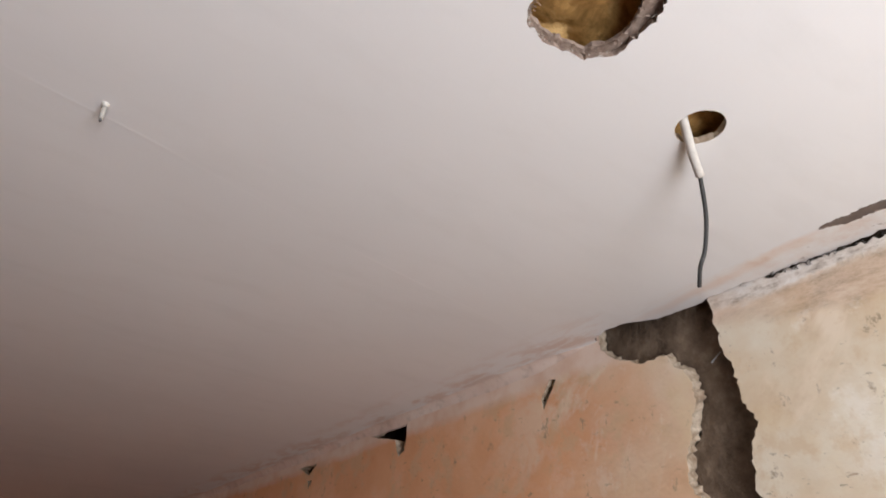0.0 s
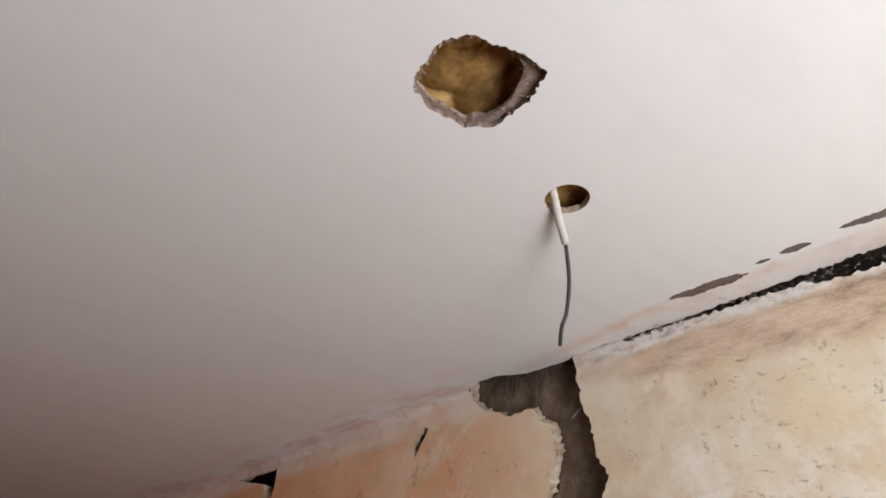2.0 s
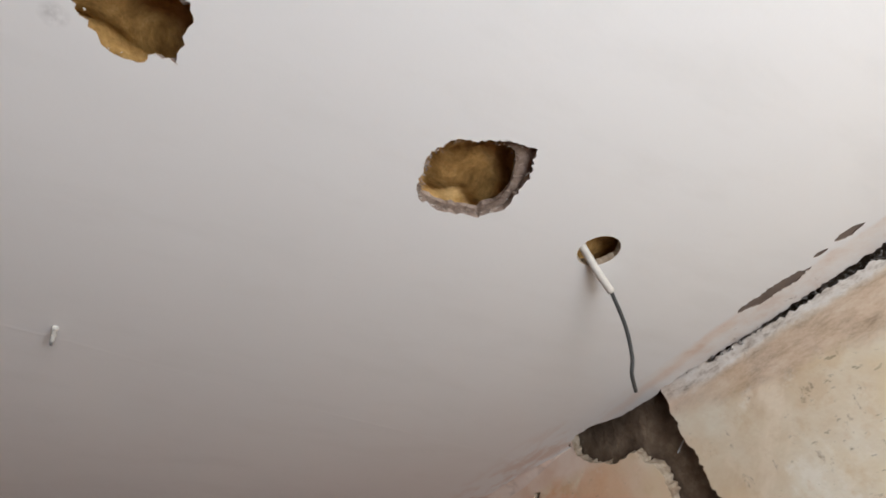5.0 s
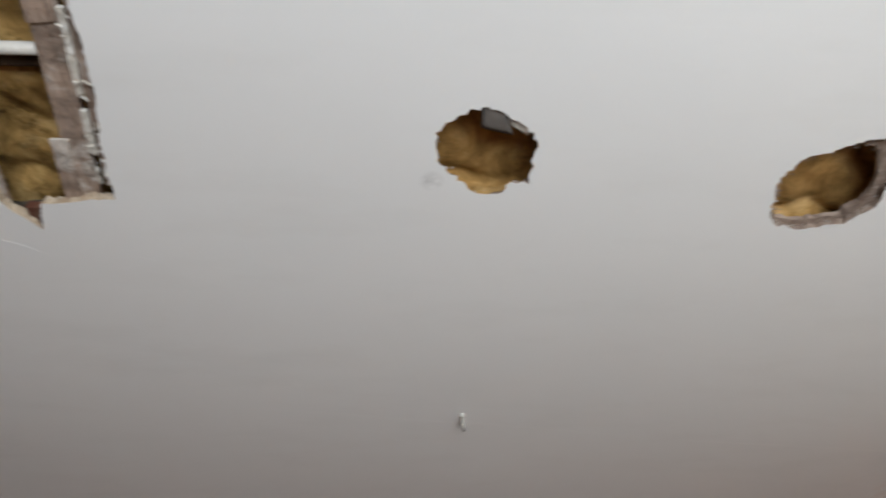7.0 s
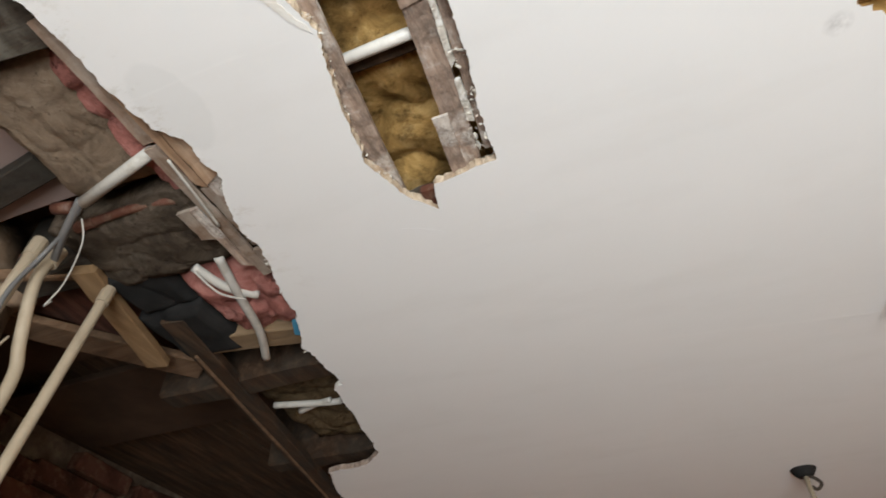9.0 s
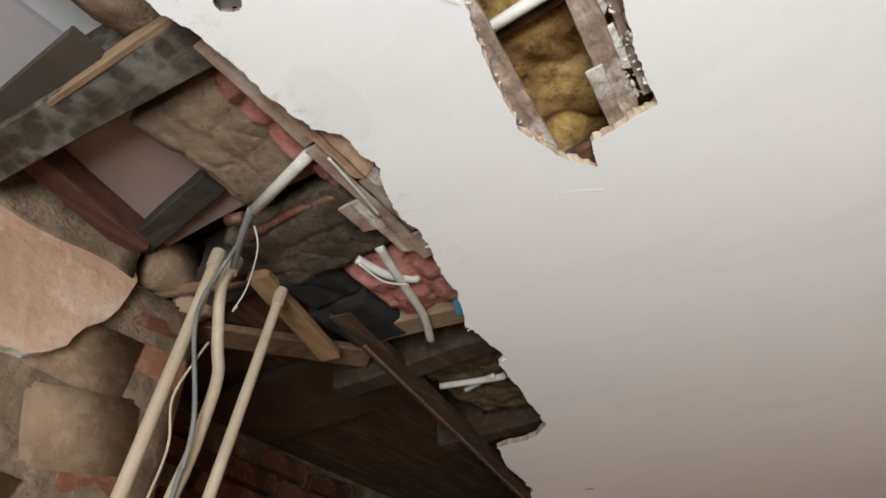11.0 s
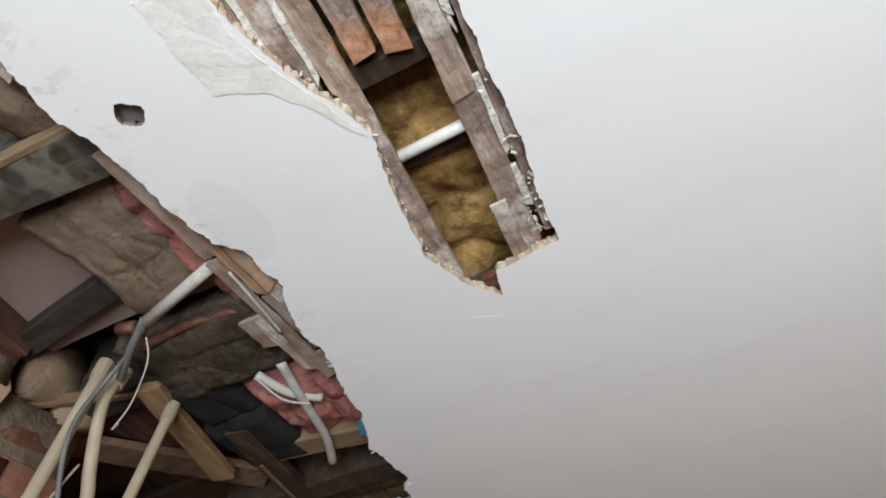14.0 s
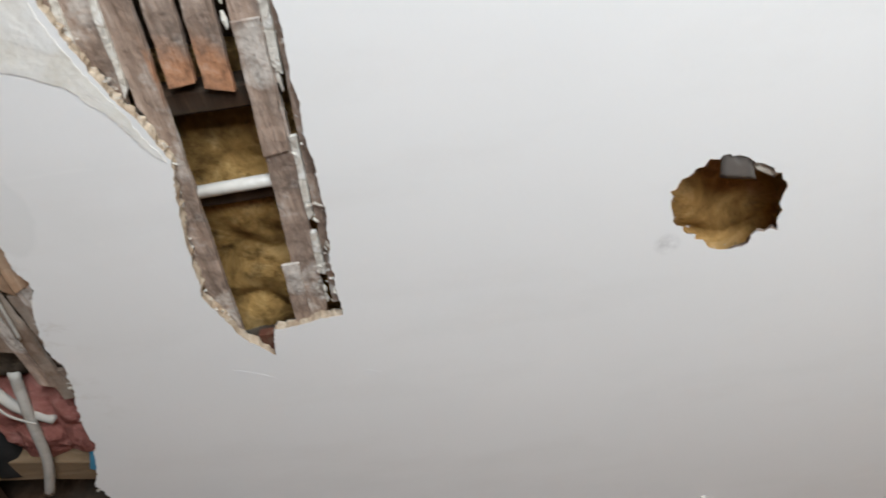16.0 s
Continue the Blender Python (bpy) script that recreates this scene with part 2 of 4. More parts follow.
    ridge = m.math("SUBTRACT", 1.0, m.mask(m.math("ABSOLUTE", m.math("SUBTRACT", y2, 0.317)), 0.0006, 0.0026))
    ridge = m.math("MULTIPLY", ridge, m.math("MULTIPLY", m.mask(m.axis(0), -0.57, -0.61), m.mask(m.noise(16, 3), 0.38, 0.55)))
    c = m.mix(m.math("MULTIPLY", ridge, 0.1), c, (0.88, 0.875, 0.86))
    # scuffs and torn skin beside the broken edge
    scuff = m.math("MULTIPLY", m.mask(m.math("ADD", m.axis(0), m.math("MULTIPLY", m.noise(14, 4), 0.06)), -0.74, -0.78), m.mask(m.noise(42, 7, 0.72, m.at((0.7, 1.3, 1))), 0.54, 0.62))
    scuff = m.math("MULTIPLY", scuff, m.mask(m.axis(1), 0.75, 0.5))
    c = m.mix(m.math("MULTIPLY", scuff, 0.5), c, (0.56, 0.53, 0.48))
    h = m.math("ADD", m.math("MULTIPLY", m.noise(120, 3), 0.25), m.math("MULTIPLY", m.noise(2.5, 2), 5.0))
    h = m.math("ADD", h, m.math("SUBTRACT", m.math("MULTIPLY", ridge, 0.15), scuff))
    h = m.math("ADD", h, m.math("MULTIPLY", line, 0.6))
    return m.done(c, m.bump(h, 0.2, 0.0025))


def mat_coat():
    m = Mat("old_beige_plaster_coat", 0.9, 0.15)
    c = m.ramp(m.noise(22, 7, 0.68), [(0.32, (0.62, 0.58, 0.5)), (0.48, (0.72, 0.695, 0.64)), (0.64, (0.77, 0.755, 0.725))])
    c = m.mix(m.math("MULTIPLY", m.mask(m.noise(7, 5, 0.6), 0.48, 0.62), 0.5), c, (0.76, 0.755, 0.74))
    return m.done(c, m.bump(m.math("ADD", m.noise(60, 6, 0.7), m.math("MULTIPLY", m.noise(14, 4), 2.0)), 0.5, 0.003))


def mat_gypsum():
    m = Mat("broken_white_plaster", 0.95, 0.1)
    c = m.ramp(m.noise(60, 5), [(0.3, (0.42, 0.37, 0.31)), (0.5, (0.66, 0.62, 0.55)), (0.7, (0.8, 0.78, 0.74))])
    return m.done(c, m.bump(m.noise(140, 5), 0.8, 0.004))


def mat_wall():
    m = Mat("old_wall_plaster", 0.9, 0.15)
    y = m.math("ADD", m.axis(1), m.math("MULTIPLY", m.math("SUBTRACT", m.noise(4.5, 5, 0.6), 0.5), 0.75))
    cream = m.ramp(m.noise(5, 6, 0.6), [(0.3, (0.6, 0.45, 0.3)), (0.46, (0.69, 0.58, 0.43)), (0.66, (0.75, 0.69, 0.57))])
    terra = m.ramp(m.noise(3.6, 5, 0.6), [(0.3, (0.68, 0.34, 0.18)), (0.55, (0.76, 0.43, 0.25)), (0.75, (0.8, 0.54, 0.36))])
    c = m.mix(m.mask(y, 0.8, 1.4), cream, terra)
    c = m.mix(m.math("MULTIPLY", m.mask(m.noise(2.2, 6, 0.65, distort=0.6), 0.54, 0.62), m.mask(m.axis(1), 1.7, 1.2)), c, (0.78, 0.67, 0.53))
    c = m.mix(m.math("MULTIPLY", m.mask(m.noise(8, 7, 0.7, m.at((1, 1, 1), (0, 0, 0), (3, 7, 1))), 0.52, 0.6), 0.5), c, (0.62, 0.46, 0.29))
    c = m.mix(m.math("MULTIPLY", m.mask(m.noise(6, 7, 0.7, m.at((1, 1, 1), (0, 0, 0), (9, 2, 5))), 0.54, 0.6), m.math("MULTIPLY", m.mask(m.axis(1), 1.5, 1.0), 0.55)), c, (0.82, 0.77, 0.68))
    # small knocks and specks of the old coat
    c = m.mix(m.math("MULTIPLY", m.mask(m.noise(24, 7, 0.75, m.at((1, 1, 0.7))), 0.61, 0.66), 0.7), c, (0.3, 0.23, 0.16))
    fleck = m.math("MULTIPLY", m.mask(m.math("ADD", m.noise(58, 6, 0.72, m.at((1, 0.5, 1.3), (0.5, 0, 0), (2, 4, 6))), m.math("MULTIPLY", m.mask(m.axis(1), 0.8, 0.35), 0.035)), 0.63, 0.66), m.mask(m.noise(5, 3, 0.5, m.at((1, 1, 1), (0, 0, 0), (8, 1, 3))), 0.42, 0.58))
    c = m.mix(m.math("MULTIPLY", fleck, 0.75), c, (0.22, 0.19, 0.13))
    c = m.mix(m.math("MULTIPLY", m.mask(m.noise(3.4, 6, 0.65, m.at((1, 1, 1), (0, 0, 0), (1, 5, 9)), 0.5), 0.5, 0.62), m.math("MULTIPLY", m.mask(m.axis(1), 1.5, 1.0), 0.4)), c, (0.74, 0.6, 0.38))
    scratch = m.noise(46, 4, 0.6, m.at((1, 0.22, 1), (0.9, 0, 0)))
    c = m.mix(m.math("MULTIPLY", m.mask(scratch, 0.69, 0.72), 0.6), c, (0.3, 0.21, 0.14))
    # whitish band where the cornice was
    z = m.math("ADD", m.axis(2), m.math("MULTIPLY", m.noise(7, 5), 0.05))
    band = m.math("MULTIPLY", m.mask(z, 2.345, 2.375), m.mask(m.axis(1), 0.6, 1.0))
    c = m.mix(m.math("MULTIPLY", band, 0.95), c, m.ramp(m.noise(11, 5), [(0.35, (0.72, 0.53, 0.42)), (0.6, (0.8, 0.67, 0.58))]))
    # chipped grey-white margin under the open joint
    near = m.mask(m.axis(1), 0.98, 0.8)
    edge = m.math("ADD", m.axis(2), m.math("MULTIPLY", m.math("SUBTRACT", m.noise(13, 7, 0.7, m.at((1, 0.6, 1))), 0.5), 0.07))
    strip = m.math("MULTIPLY", m.mask(edge, 2.352, 2.37), near)
    c = m.mix(m.math("MULTIPLY", strip, 0.9), c, m.ramp(m.noise(34, 8, 0.75, m.at((1, 0.45, 1))), [(0.33, (0.2, 0.17, 0.145)), (0.41, (0.5, 0.45, 0.4)), (0.5, (0.74, 0.7, 0.65)), (0.62, (0.82, 0.8, 0.77))]))
    # brown stained band below the margin, growing wider along the wall
    drop = m.math("MULTIPLY", m.mask(m.axis(1), 0.85, 0.2), 0.06)
    low = m.math("ADD", edge, drop)
    band2 = m.math("MULTIPLY", m.math("MULTIPLY", m.mask(low, 2.3, 2.325), m.math("SUBTRACT", 1.0, strip)), m.mask(m.axis(1), 0.98, 0.6))
    c = m.mix(m.math("MULTIPLY", band2, 0.85), c, m.ramp(m.noise(24, 8, 0.75, m.at((1, 0.35, 1))), [(0.32, (0.2, 0.14, 0.095)), (0.43, (0.46, 0.34, 0.24)), (0.53, (0.62, 0.47, 0.35)), (0.66, (0.72, 0.62, 0.5))]))
    # darker red coat low in the far recess
    red = m.math("MULTIPLY", m.mask(m.axis(1), 3.42, 3.5), m.mask(m.math("ADD", m.axis(2), m.math("MULTIPLY", m.axis(1), 0.07)), 2.475, 2.465))
    c = m.mix(m.math("MULTIPLY", red, 0.7), c, (0.42, 0.17, 0.09))
    h = m.math("ADD", m.noise(70, 5), m.math("MULTIPLY", m.noise(8, 5, 0.6), 4.0))
    h = m.math("ADD", h, m.math("MULTIPLY", m.math("MULTIPLY", strip, m.noise(45, 6, 0.7)), 8.0))
    return m.done(c, m.bump(h, 0.3, 0.003))


def mat_mortar(name="bare_brown_mortar", tint=1.0):
    m = Mat(name, 0.97, 0.05)
    c = m.ramp(m.noise(18, 6, 0.65), [(0.25, (0.07 * tint, 0.05 * tint, 0.036 * tint)), (0.55, (0.17 * tint, 0.125 * tint, 0.09 * tint)), (0.8, (0.3 * tint, 0.235 * tint, 0.17 * tint))])
    h = m.math("ADD", m.noise(40, 6, 0.7), m.math("MULTIPLY", m.noise(9, 3, 0.5, m.at((1, 1, 0.3))), 2.0))
    return m.done(c, m.bump(h, 0.9, 0.012))


def mat_wood(name, dark, mid, light, along=0, dirt=0.0, dirt_col=(0.03, 0.03, 0.025), mould=0.0):
    m = Mat(name, 0.85, 0.2)
    sc = [9, 9, 9]
    sc[along] = 1.0
    shift = m.n("ShaderNodeVectorMath")
    m.put(shift.inputs[0], m.at(tuple(sc)))
    comb = m.n("ShaderNodeCombineXYZ", X=m.math("MULTIPLY", m.random(), 30.0), Y=m.math("MULTIPLY", m.random(), 17.0))
    m.put(shift.inputs[1], comb.outputs[0])
    v = shift.outputs[0]
    g = m.noise(5, 6, 0.65, v, 0.4)
    c = m.ramp(g, [(0.28, dark), (0.5, mid), (0.72, light)])
    c = m.mix(m.math("MULTIPLY", m.mask(m.random(), 0.2, 1.0), 0.35), c, dark)
    if dirt:
        c = m.mix(m.math("MULTIPLY", m.mask(m.noise(13, 6, 0.7), 0.42, 0.62), dirt), c, dirt_col)
    if mould:
        wob = m.n("ShaderNodeVectorMath")
        m.put(wob.inputs[0], m.co)
        m.put(wob.inputs[1], m.math("MULTIPLY", m.noise(30, 4), 0.03))
        bloom = m.math("MULTIPLY", m.mask(m.voronoi(34, wob.outputs[0]), 0.38, 0.62), m.mask(m.noise(11, 4), 0.38, 0.6))
        c = m.mix(m.math("MULTIPLY", bloom, mould), c, (0.21, 0.2, 0.165))
    h = m.math("ADD", g, m.math("MULTIPLY", m.noise(45, 4, 0.7), 0.6))
    return m.done(c, m.bump(h, 0.6, 0.004))


def mat_lath():
    m = Mat("grimy_lath", 0.92, 0.12)
    v = m.n("ShaderNodeVectorMath")
    m.put(v.inputs[0], m.at((40, 4, 40)))
    comb = m.n("ShaderNodeCombineXYZ", X=m.math("MULTIPLY", m.random(), 40.0), Y=m.math("MULTIPLY", m.random(), 23.0))
    m.put(v.inputs[1], comb.outputs[0])
    g = m.noise(3, 6, 0.65, v.outputs[0])
    c = m.ramp(g, [(0.3, (0.2, 0.14, 0.105)), (0.5, (0.34, 0.25, 0.195)), (0.7, (0.47, 0.37, 0.305))])
    # lime smears left from the plaster
    c = m.mix(m.math("MULTIPLY", m.mask(m.noise(9, 6, 0.7), 0.5, 0.6), 0.75), c, (0.64, 0.6, 0.55))
    c = m.mix(m.math("MULTIPLY", m.mask(m.noise(26, 6, 0.7), 0.58, 0.68), 0.7), c, (0.1, 0.08, 0.066))
    c = m.mix(m.math("MULTIPLY", m.mask(m.noise(10, 7, 0.7, m.at((1, 1, 1), (0, 0, 0), (2, 6, 3))), 0.53, 0.63), 0.65), c, (0.17, 0.125, 0.1))
    # soot blots, and rust-coloured stain on the ends of the two cut laths
    c = m.mix(m.math("MULTIPLY", m.mask(m.noise(38, 7, 0.75, m.at((1, 0.6, 1), (0, 0, 0), (7, 2, 5))), 0.5, 0.62), 0.55), c, (0.12, 0.092, 0.075))
    place = m.n("ShaderNodeSeparateXYZ", Vector=m.n("ShaderNodeNewGeometry").outputs["Position"])
    y = m.math("ADD", place.outputs[1], m.math("MULTIPLY", m.math("SUBTRACT", m.noise(32, 5), 0.5), 0.09))
    end = m.math("MULTIPLY", m.mask(y, 0.2, 0.232), m.math("MULTIPLY", m.mask(place.outputs[0], -0.556, -0.553), m.mask(place.outputs[0], -0.48, -0.483)))
    end = m.math("MULTIPLY", end, m.mask(place.outputs[1], 0.3, 0.28))
    c = m.mix(m.math("MULTIPLY", end, 0.85), c, m.ramp(m.noise(55, 5, 0.7), [(0.35, (0.2, 0.095, 0.05)), (0.52, (0.47, 0.225, 0.115)), (0.7, (0.52, 0.34, 0.24))]))
    return m.done(c, m.bump(m.math("ADD", g, m.noise(60, 4)), 0.7, 0.004))


def mat_wool(name, dark, mid, light, grime_gaps=0.6, hair=1.0, stain=0.3):
    m = Mat(name, 1.0, 0.0)
    c = m.ramp(m.noise(16, 8, 0.7, distort=0.8), [(0.28, dark), (0.5, mid), (0.72, light)])
    # dark blotches: grime, and the shaded gaps of the slot wool painted in
    soot = tuple(x * 0.4 for x in dark)
    c = m.mix(m.math("MULTIPLY", m.mask(m.noise(19, 7, 0.7, m.at((1, 1, 1), (0, 0, 0), (4, 1, 8))), 0.5, 0.66), grime_gaps), c, soot)
    c = m.mix(m.math("MULTIPLY", m.mask(m.noise(75, 5, 0.7), 0.63, 0.7), 0.8 * hair), c, soot)
    c = m.mix(m.math("MULTIPLY", m.mask(m.noise(8, 5, 0.65, m.at((1, 1, 1), (0, 0, 0), (6, 9, 2)), 0.6), 0.5, 0.62), stain), c, m.mix(0.5, soot, tuple(x * 0.5 for x in mid)))
    fibre = m.noise(130, 6, 0.75, m.at((1, 3.5, 1), (0, 0, 0.5)), 0.6)
    h = m.math("ADD", m.math("MULTIPLY", fibre, hair), m.math("MULTIPLY", m.noise(38, 5, 0.6), 2.0))
    return m.done(c, m.bump(h, 0.9, 0.009 * hair))


def mat_plain(name, a, b, scale=8, rough=0.6, spec=0.4, bump=0.2, dist=0.002, dirt=0.0):
    m = Mat(name, rough, spec)
    c = m.ramp(m.noise(scale, 5, 0.6), [(0.3, a), (0.7, b)])
    if dirt:
        c = m.mix(m.math("MULTIPLY", m.mask(m.noise(scale * 3.3, 6, 0.7), 0.5, 0.66), dirt), c, (0.2, 0.16, 0.11))
    return m.done(c, m.bump(m.noise(scale * 8, 4), bump, dist))


def mat_stone(name, a, b, c3):
    m = Mat(name, 0.93, 0.12)
    tone = m.math("ADD", m.noise(9, 6, 0.6), m.math("MULTIPLY", m.math("SUBTRACT", m.random(), 0.5), 0.35))
    c = m.ramp(tone, [(0.25, a), (0.5, b), (0.75, c3)])
    c = m.mix(m.math("MULTIPLY", m.mask(m.noise(17, 7, 0.7, m.at((1, 1, 1), (0, 0, 0), (5, 3, 1))), 0.5, 0.6), 0.45), c, tuple(0.5 * (x + y) for x, y in zip(c3, (0.3, 0.22, 0.16))))
    h = m.math("ADD", m.noise(45, 6, 0.7), m.math("MULTIPLY", m.noise(11, 4), 1.5))
    return m.done(c, m.bump(h, 0.5, 0.004))


CEILING = mat_ceiling()
GYPSUM = mat_gypsum()
COAT_PLASTER = mat_coat()
WALL = mat_wall()
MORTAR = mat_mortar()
CORE = mat_mortar("rough_brown_masonry", 1.0)
JOINT = mat_mortar("dusty_lime_mortar", 1.15)
OLD_WOOD = mat_wood("blackened_joist_wood", (0.018, 0.013, 0.009), (0.05, 0.036, 0.025), (0.085, 0.066, 0.05), 0, 0.6, (0.055, 0.054, 0.047), 0.55)
DARK_WOOD = mat_wood("dark_brown_wood", (0.02, 0.011, 0.006), (0.05, 0.028, 0.016), (0.1, 0.06, 0.036), 1, 0.5)
SOOT_WOOD = mat_wood("sooty_brown_wood", (0.014, 0.011, 0.009), (0.033, 0.026, 0.02), (0.066, 0.053, 0.041), 0, 0.6, (0.05, 0.045, 0.037))
RED_WOOD = mat_wood("red_brown_wood", (0.05, 0.022, 0.016), (0.11, 0.045, 0.03), (0.17, 0.08, 0.055), 1, 0.3)
BROWN_WOOD = mat_wood("plain_brown_timber", (0.09, 0.052, 0.03), (0.16, 0.095, 0.055), (0.23, 0.145, 0.09), 0, 0.3)
NEW_WOOD = mat_wood("pale_new_timber", (0.13, 0.085, 0.047), (0.2, 0.135, 0.078), (0.27, 0.19, 0.118), 0, 0.15, (0.2, 0.14, 0.09))
NEW_WOOD_Y = mat_wood("pale_sawn_batten", (0.16, 0.095, 0.045), (0.25, 0.155, 0.078), (0.34, 0.22, 0.12), 1, 0.2, (0.16, 0.11, 0.07))
LATH = mat_lath()
EDGE_LATH = mat_wood("brown_broken_lath", (0.11, 0.07, 0.045), (0.23, 0.155, 0.11), (0.36, 0.27, 0.21), 1, 0.4, (0.5, 0.46, 0.4))
TAN_LATH = mat_wood("tan_broken_lath", (0.24, 0.14, 0.08), (0.46, 0.3, 0.19), (0.6, 0.45, 0.33), 1, 0.45, (0.16, 0.11, 0.08))
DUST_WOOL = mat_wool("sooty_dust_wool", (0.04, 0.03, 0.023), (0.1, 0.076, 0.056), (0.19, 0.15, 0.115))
YELLOW_WOOL = mat_wool("yellow_mineral_wool", (0.12, 0.07, 0.03), (0.48, 0.29, 0.1), (0.78, 0.54, 0.24), 0.95, 0.6, 0.75)
GOLDEN_WOOL = mat_wool("golden_mineral_wool", (0.22, 0.125, 0.045), (0.62, 0.36, 0.125), (0.9, 0.61, 0.28), 0.55, 0.5, 0.2)
PINK_WOOL = mat_wool("pink_glass_wool", (0.2, 0.085, 0.068), (0.45, 0.18, 0.15), (0.62, 0.33, 0.285), 0.4)
BEIGE_WOOL = mat_wool("dusty_beige_wool", (0.17, 0.12, 0.083), (0.29, 0.213, 0.15), (0.4, 0.31, 0.23), 0.35)
OLIVE_WOOL = mat_wool("olive_brown_wool", (0.06, 0.041, 0.023), (0.14, 0.098, 0.055), (0.23, 0.165, 0.1))
WHITE_PVC = mat_plain("white_plastic_conduit", (0.54, 0.515, 0.47), (0.68, 0.66, 0.62), 10, 0.45, 0.4, 0.1, 0.001, 0.25)
# white plastic darkened for the dim void by colour, with some dirt specks
DIM_DUSTY_PVC = mat_plain("dim_dusty_white_conduit", (0.36, 0.34, 0.305), (0.5, 0.48, 0.445), 14, 0.6, 0.3, 0.15, 0.001, 0.35)
CREAM_PVC = mat_plain("cream_plastic_conduit", (0.28, 0.225, 0.155), (0.39, 0.32, 0.235), 7, 0.5, 0.4, 0.1, 0.001, 0.35)
GREY_CABLE = mat_plain("grey_cable_sheath", (0.1, 0.1, 0.1), (0.16, 0.155, 0.15), 12, 0.5, 0.4)
DARK_WIRE = mat_plain("dark_grey_wire", (0.035, 0.036, 0.036), (0.07, 0.07, 0.068), 12, 0.5, 0.4)
RED_PIPE = mat_plain("rusty_red_pipe", (0.06, 0.021, 0.013), (0.12, 0.042, 0.025), 16, 0.6, 0.4, 0.4, 0.003, 0.4)
PINK_BOARD = mat_plain("dusty_pink_board", (0.25, 0.185, 0.165), (0.33, 0.25, 0.225), 5, 0.9, 0.1)
GREY_BOARD = mat_plain("lilac_grey_board", (0.3, 0.278, 0.285), (0.38, 0.353, 0.362), 4, 0.9, 0.1)
PALE_BOARD = mat_plain("pale_grey_board", (0.4, 0.405, 0.405), (0.48, 0.485, 0.485), 5, 0.9, 0.1)
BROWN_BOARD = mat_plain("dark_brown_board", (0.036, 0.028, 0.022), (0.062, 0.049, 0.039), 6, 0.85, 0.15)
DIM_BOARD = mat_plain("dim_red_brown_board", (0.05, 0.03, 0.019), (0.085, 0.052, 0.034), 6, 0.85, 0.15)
# wood colour kept near black to carry the void's deep shade
FLOOR_BOARD = mat_wood("shaded_floorboard_underside", (0.034, 0.019, 0.01), (0.08, 0.045, 0.025), (0.14, 0.083, 0.05), 1, 0.3)
CONCRETE = mat_plain("dusty_earth_floor", (0.15, 0.075, 0.048), (0.24, 0.125, 0.082), 3, 0.9, 0.15, 0.4, 0.004, 0.3)
BRICK = mat_stone("old_red_brick", (0.09, 0.038, 0.024), (0.17, 0.068, 0.042), (0.24, 0.115, 0.075))
# darker copy of the red brick: the unlit space beyond, put into the colour
SHADED_BRICK = mat_stone("shaded_brick", (0.04, 0.018, 0.012), (0.085, 0.034, 0.022), (0.14, 0.062, 0.04))
STONE = mat_stone("brown_rubble_stone", (0.1, 0.066, 0.042), (0.19, 0.13, 0.085), (0.29, 0.21, 0.145))


def mat_patch():
    m = Mat("pinkish_skim_plaster", 0.9, 0.15)
    c = m.ramp(m.noise(7, 6, 0.6), [(0.3, (0.33, 0.19, 0.12)), (0.5, (0.4, 0.26, 0.18)), (0.7, (0.46, 0.33, 0.25))])
    c = m.mix(m.math("MULTIPLY", m.mask(m.noise(13, 7, 0.72), 0.52, 0.66), 0.5), c, (0.56, 0.48, 0.41))
    c = m.mix(m.math("MULTIPLY", m.mask(m.noise(30, 6, 0.7), 0.6, 0.7), 0.5), c, (0.34, 0.22, 0.15))
    return m.done(c, m.bump(m.math("ADD", m.noise(60, 5), m.math("MULTIPLY", m.noise(9, 5), 3.0)), 0.6, 0.004))


PATCH = mat_patch()
PAPER = mat_plain("grey_board_paper", (0.15, 0.135, 0.122), (0.23, 0.212, 0.196), 20, 0.9, 0.1)
BROWN_PAPER = mat_plain("torn_brown_paper", (0.15, 0.1, 0.077), (0.47, 0.37, 0.305), 45, 0.95, 0.1, 0.7, 0.003, 0.4)
PLASTER_EDGE = mat_plain("chipped_plaster_edge", (0.34, 0.24, 0.16), (0.7, 0.6, 0.47), 45, 0.95, 0.1, 0.8, 0.004, 0.4)
UNDERCOAT = mat_plain("grey_brown_undercoat", (0.13, 0.1, 0.085), (0.2, 0.16, 0.135), 14, 0.9, 0.1, 0.3)
TAR = mat_plain("black_roofing_felt", (0.009, 0.009, 0.009), (0.02, 0.019, 0.018), 20, 0.8, 0.15, 0.3, 0.003)
BLUE = mat_plain("blue_printed_tape", (0.05, 0.22, 0.36), (0.08, 0.3, 0.45), 20, 0.5, 0.3)
FRAME_WHITE = mat_plain("white_window_paint", (0.7, 0.69, 0.66), (0.78, 0.77, 0.75), 9, 0.4, 0.4)

# ---- the large structure ----
H = 2.4          # ceiling height
WX = 1.26        # wall with the chase
LX = -1.3        # broken wall on the other side
Y0, Y1 = -1.3, 5.2

